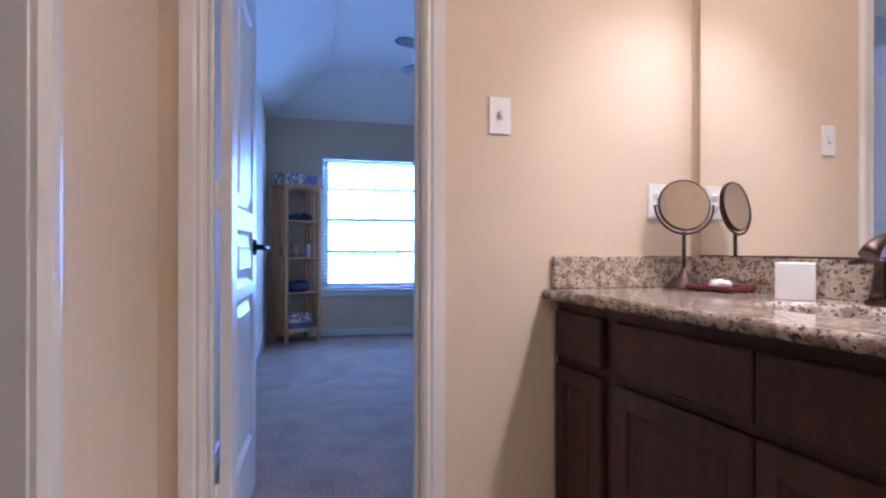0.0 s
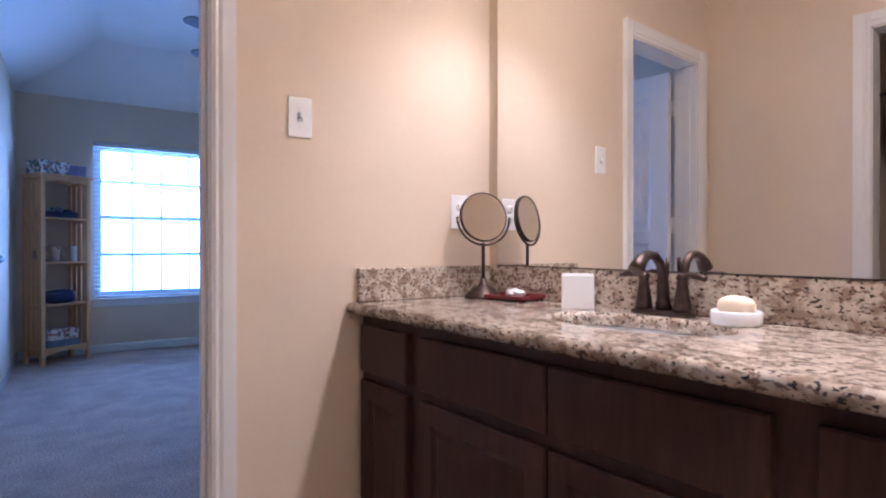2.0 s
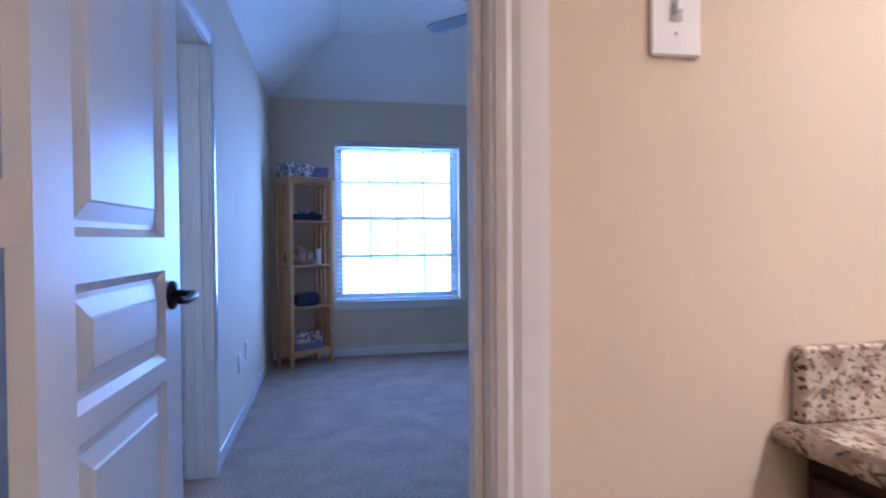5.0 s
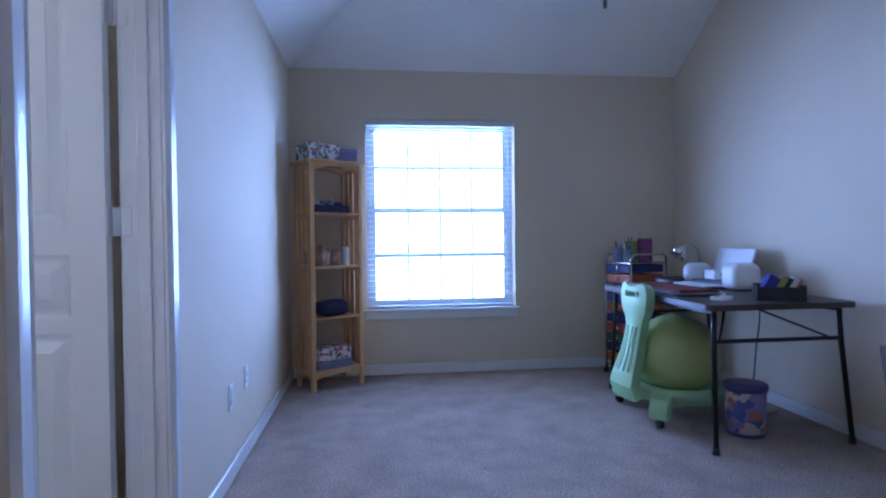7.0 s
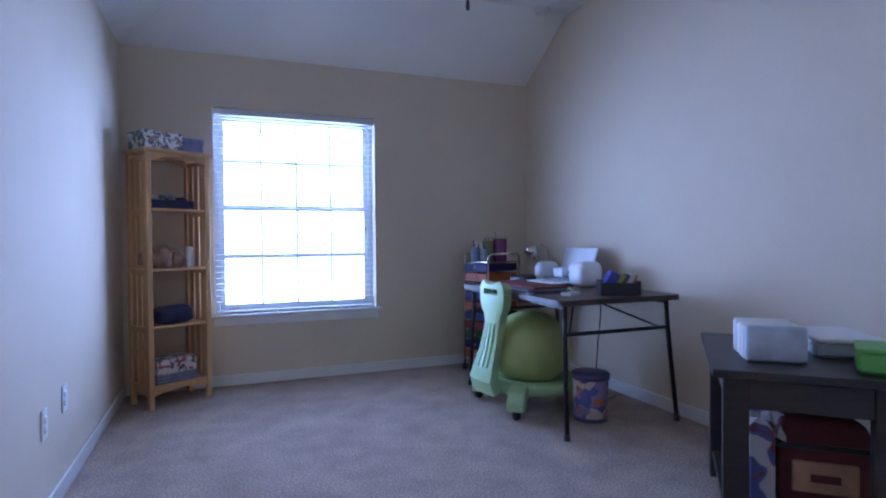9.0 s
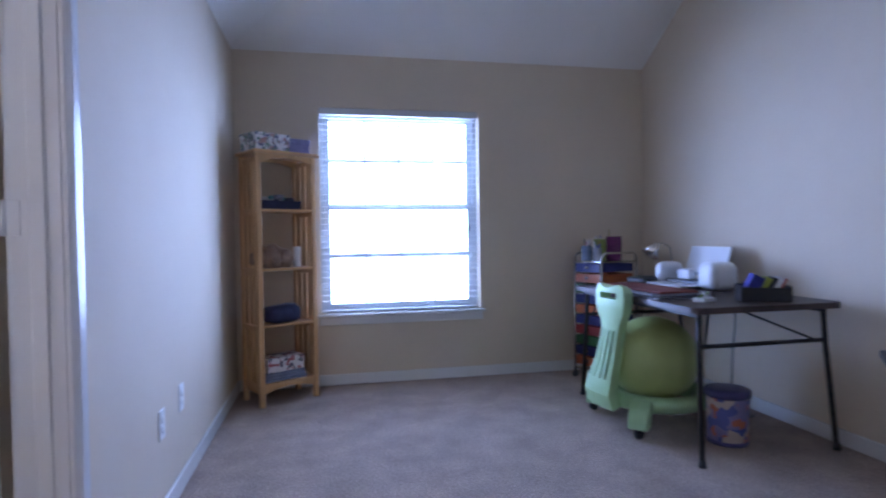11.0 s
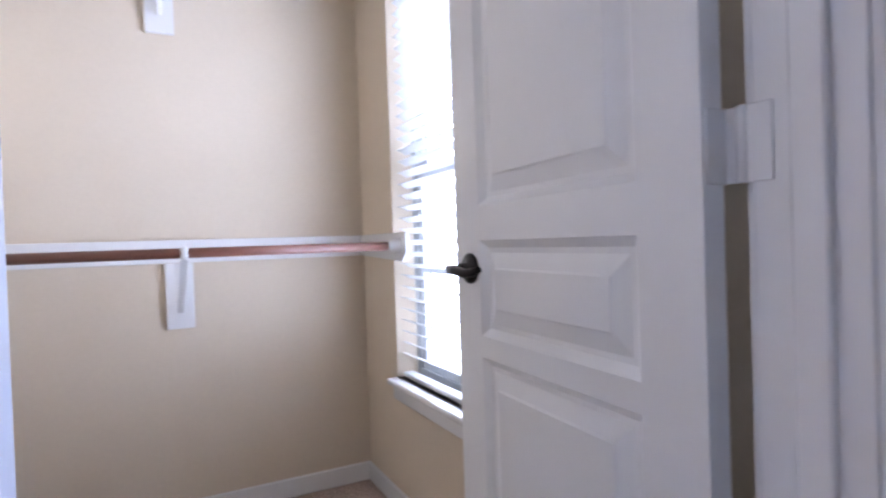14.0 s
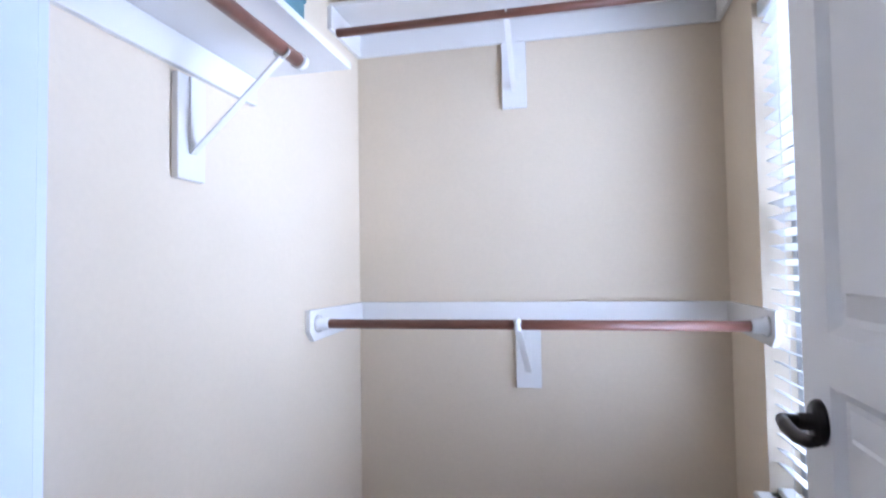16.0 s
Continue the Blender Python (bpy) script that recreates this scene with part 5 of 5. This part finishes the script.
for v in b.verts:
    v.co = Vector((v.co.x * 0.09, v.co.y * 0.26, (v.co.z + 0.5) * 0.30))
bm = bmesh.new()
join(bm, b)
part("bag_body", bm, PRINTBAG, pb)
bm = bmesh.new()
g = {}
for i in range(5):
    for j in range(5):
        g[i, j] = bm.verts.new((-0.045 + 0.03 * i, -0.13 + 0.03 * j, 0.29 + 0.055 * math.sin(1.3 * i + 2.0 * j) * (0.5 + 0.12 * i)))
for i in range(4):
    for j in range(4):
        bm.faces.new([g[i, j], g[i + 1, j], g[i + 1, j + 1], g[i, j + 1]])
bmesh.ops.solidify(bm, geom=bm.faces[:], thickness=0.002)
part("tissue_paper", bm, PLASTIC, pb, "crumpled white tissue paper")
pb.matrix_world = DM @ pose(0.158, 0.30, 0.122, 0, 0, 6)

# ceiling fan
FANWOOD = material("fan_blade", (0.055, 0.042, 0.038), 0.65, vary=0.2, scale=9)
fan = thing("ceiling_fan", 1.64, 2.60, HIGH, 0, "dark five-blade ceiling fan at rest with pull chain", "ceiling fan")
bm = bmesh.new()
add_lathe(bm, [(0, 0), (0.065, 0), (0.065, -0.02), (0.03, -0.06), (0.014, -0.065), (0.014, -0.20), (0, -0.20)], 24)
part("downrod", bm, BRONZE, fan)
bm = bmesh.new()
add_lathe(bm, [(0, -0.18), (0.05, -0.185), (0.11, -0.22), (0.12, -0.27), (0.11, -0.32), (0.07, -0.35), (0.06, -0.40), (0, -0.41)], 28)
part("motor_housing", bm, BRONZE, fan)
for k in range(5):
    a = 131 + 72 * k
    bm = bmesh.new()
    outl = [(0.16, -0.045), (0.30, -0.058), (0.55, -0.066), (0.60, -0.055), (0.625, -0.03), (0.63, 0), (0.625, 0.03), (0.60, 0.055), (0.55, 0.066), (0.30, 0.058), (0.16, 0.045)]
    add_prism(bm, outl, 0.008, pose(0, 0, -0.335, 0, 0, a) @ pose(0, 0, 0, 97, 0, 0))
    blade = part("blade", bm, FANWOOD, fan)
    bm = bmesh.new()
    add_box(bm, 0.08, 0.20, -0.018, 0.018, -0.332, -0.326, r=0.002, m=pose(0, 0, 0, 0, 0, a))
    part("blade_arm", bm, BRONZE, blade)
bm = bmesh.new()
add_tube(bm, [(0.05, 0, -0.37), (0.05, 0, -0.72)], 0.0012, 5)
chain = part("pull_chain", bm, BRONZE, fan)
bm = bmesh.new()
add_lathe(bm, [(0, -0.775), (0.008, -0.77), (0.010, -0.75), (0.005, -0.72), (0, -0.715)], 12, pose(0.05, 0, 0))
part("chain_fob", bm, FANWOOD, chain, "small dark wooden fob")

smoke = thing("smoke_detector", 3.0, 4.10, HIGH, 0, "round white smoke detector on the ceiling", "smoke detector")
bm = bmesh.new()
add_lathe(bm, [(0, 0), (0.062, 0), (0.064, -0.012), (0.056, -0.03), (0.03, -0.036), (0, -0.036)], 28)
part("detector_body", bm, PLASTIC, smoke)


def side_plate(name, y, z, label):
    ob = thing(name, 0.0005, y, z, 90, label, "wall plate")
    part("cover", boxes((-0.037, 0.037, -0.006, 0, -0.06, 0.06), r=0.003), PLASTIC, ob)
    for dz in (-0.02, 0.02):
        bm = bmesh.new()
        add_lathe(bm, [(0, 0), (0.0165, 0), (0.0155, 0.0025), (0, 0.0025)], 20, pose(0, -0.006, dz, 90))
        part("receptacle", bm, PLASTIC, ob)
    return ob


side_plate("power_outlet", 2.90, 0.38, "white outlet low on the bedroom wall")
side_plate("cable_outlet", 3.20, 0.405, "white cable plate low on the bedroom wall")

# ---- closet ----


def board(name, bm, parent, label=""):
    return part(name, bm, TRIM, parent, label)


# lower hanging rail along the back wall
lr = thing("closet_rail", 0, 0, 0, 0, "white closet cleat with brown wooden hanging rod", "closet rail")
board("cleat", boxes((XB, XB + 0.019, CY0, CY1, 1.015, 1.105), r=0.002), lr)
for y0, y1 in ((CY0, CY0 + 0.019), (CY1 - 0.019, CY1)):
    bm = bmesh.new()
    x0, x1 = XB + 0.02, -1.60
    add_prism(bm, [(x0, 1.105), (x1, 1.105), (x1, 1.03), (x1 - 0.035, 0.995), (x0, 1.015)], 0.019, pose(0, y0, 0), r=0.002)
    board("end_block", bm, lr)
bm = bmesh.new()
RX, RZ = -1.66, 1.055
add_tube(bm, [(RX, CY0 + 0.02, RZ), (RX, CY1 - 0.02, RZ)], 0.0165, 16)
part("rod", bm, ROD, lr, "dark brown wooden rod")
for y, turn in ((CY0 + 0.019, -90), (CY1 - 0.019, 90)):
    bm = bmesh.new()
    add_lathe(bm, [(0.017, 0), (0.031, 0), (0.031, 0.008), (0.024, 0.014), (0.022, 0.046), (0.017, 0.046)], 18, pose(RX, y, RZ, turn))
    board("rod_cup", bm, lr)


def bracket(parent, m, drop, reach, rod_z):
    """Wall board with a steel shelf-and-rod bracket. Local x off the wall, y along it, z down from the cleat."""
    bm = bmesh.new()
    add_box(bm, 0.0, 0.019, -0.05, 0.05, -drop, -0.001, r=0.002, m=m)
    board("wall_board", bm, parent)
    bm = bmesh.new()
    for a, b_ in (((0.021, 0, -drop * 0.75), (0.021, 0, -0.002)), ((0.021, 0, -drop * 0.75), (reach, 0, rod_z))):
        d = Vector(b_) - Vector(a)
        L = d.length
        ang = math.degrees(math.atan2(d.x, d.z))
        add_box(bm, -0.0025, 0.0025, -0.011, 0.011, 0, L, r=0.001, m=m @ pose(*a) @ pose(0, 0, 0, 0, ang, 0))
    hook = [(reach + 0.019 * math.sin(t), 0, rod_z + 0.019 - 0.021 * math.cos(t)) for t in [radians(a) for a in range(-80, 100, 20)]]
    add_tube(bm, [m @ Vector(p) for p in hook], 0.004, 6)
    return board("steel_bracket", bm, parent)


bracket(lr, pose(XB, 1.588, 1.015), 0.255, RX - XB, RZ - 0.020 - 1.015)
bm = bmesh.new()
add_box(bm, RX - 0.021, RX + 0.021, 1.575, 1.60, RZ - 0.022, RZ + 0.022, r=0.008)
board("rod_clip", bm, lr)

# upper shelf along the back wall
us = thing("closet_shelf", 0, 0, 0, 0, "white painted upper closet shelf with brown rod", "closet shelf")
UZ = 2.27
board("cleat", boxes((XB, XB + 0.019, CY0, CY1, UZ - 0.095, UZ - 0.001), r=0.002), us)
for y0 in (CY0, CY1 - 0.019):
    board("end_cleat", boxes((XB + 0.02, XB + 0.32, y0, y0 + 0.019, UZ - 0.095, UZ - 0.001), r=0.002), us)
board("shelf_board", boxes((XB, XB + 0.30, CY0, CY1, UZ, UZ + 0.019), r=0.002), us)
bm = bmesh.new()
add_tube(bm, [(XB + 0.27, CY0 + 0.02, UZ - 0.092), (XB + 0.27, CY1 - 0.02, UZ - 0.092)], 0.0165, 16)
part("rod", bm, ROD, us, "dark brown wooden rod")
bracket(us, pose(XB, 1.552, UZ - 0.096), 0.275, 0.27, 0.0)

# shelf along the near wall
ns = thing("closet_shelf", 0, 0, 0, 0, "white painted side closet shelf with brown rod", "closet shelf")
NZ = 1.80
board("cleat", boxes((-1.27, -0.12, CY0, CY0 + 0.019, NZ - 0.08, NZ - 0.001), r=0.002), ns)
board("shelf_board", boxes((-1.27, -0.12, CY0, CY0 + 0.31, NZ, NZ + 0.019), r=0.002), ns)
bm = bmesh.new()
add_tube(bm, [(-1.06, CY0 + 0.255, NZ - 0.045), (-0.125, CY0 + 0.255, NZ - 0.045)], 0.0165, 16)
part("rod", bm, ROD, ns, "dark brown wooden rod")
bm = bmesh.new()
add_lathe(bm, [(0, 0), (0.02, 0), (0.02, 0.022), (0, 0.022)], 16, pose(-1.06, CY0 + 0.255, NZ - 0.045, 0, -90, 0))
board("rod_cap", bm, ns)
bracket(ns, pose(-0.985, CY0, NZ - 0.091) @ pose(0, 0, 0, 0, 0, 90), 0.25, 0.255, 0.025)
TEALBOX = material("teal_box", (0.06, 0.16, 0.18), 0.6, vary=0.3, scale=12)
sb = lidded_box("storage_box", 0.20, 0.16, 0.09, TEALBOX, "dark teal box on the closet shelf")
sb.matrix_world = pose(-0.93, CY0 + 0.21, NZ + 0.0195)

# bathroom floor tiles
tile_mesh = None
for i in range(9):
    for j in range(9):
        x, y = -1.0 + 0.31 * i, -2.72 + 0.31 * j
        if x < 0.07 or x + 0.3 > 1.25:
            continue
        if tile_mesh is None:
            first = mesh_object("tile", boxes((0, 0.303, 0, 0.303, -0.006, 0.0), r=0.0015), TILE)
            tile_mesh = first.data
            ob = first
        else:
            ob = new("tile", tile_mesh)
        ob.parent = bpy.data.objects["floor_bathroom"]
        ob.matrix_basis = pose(x, y, 0)
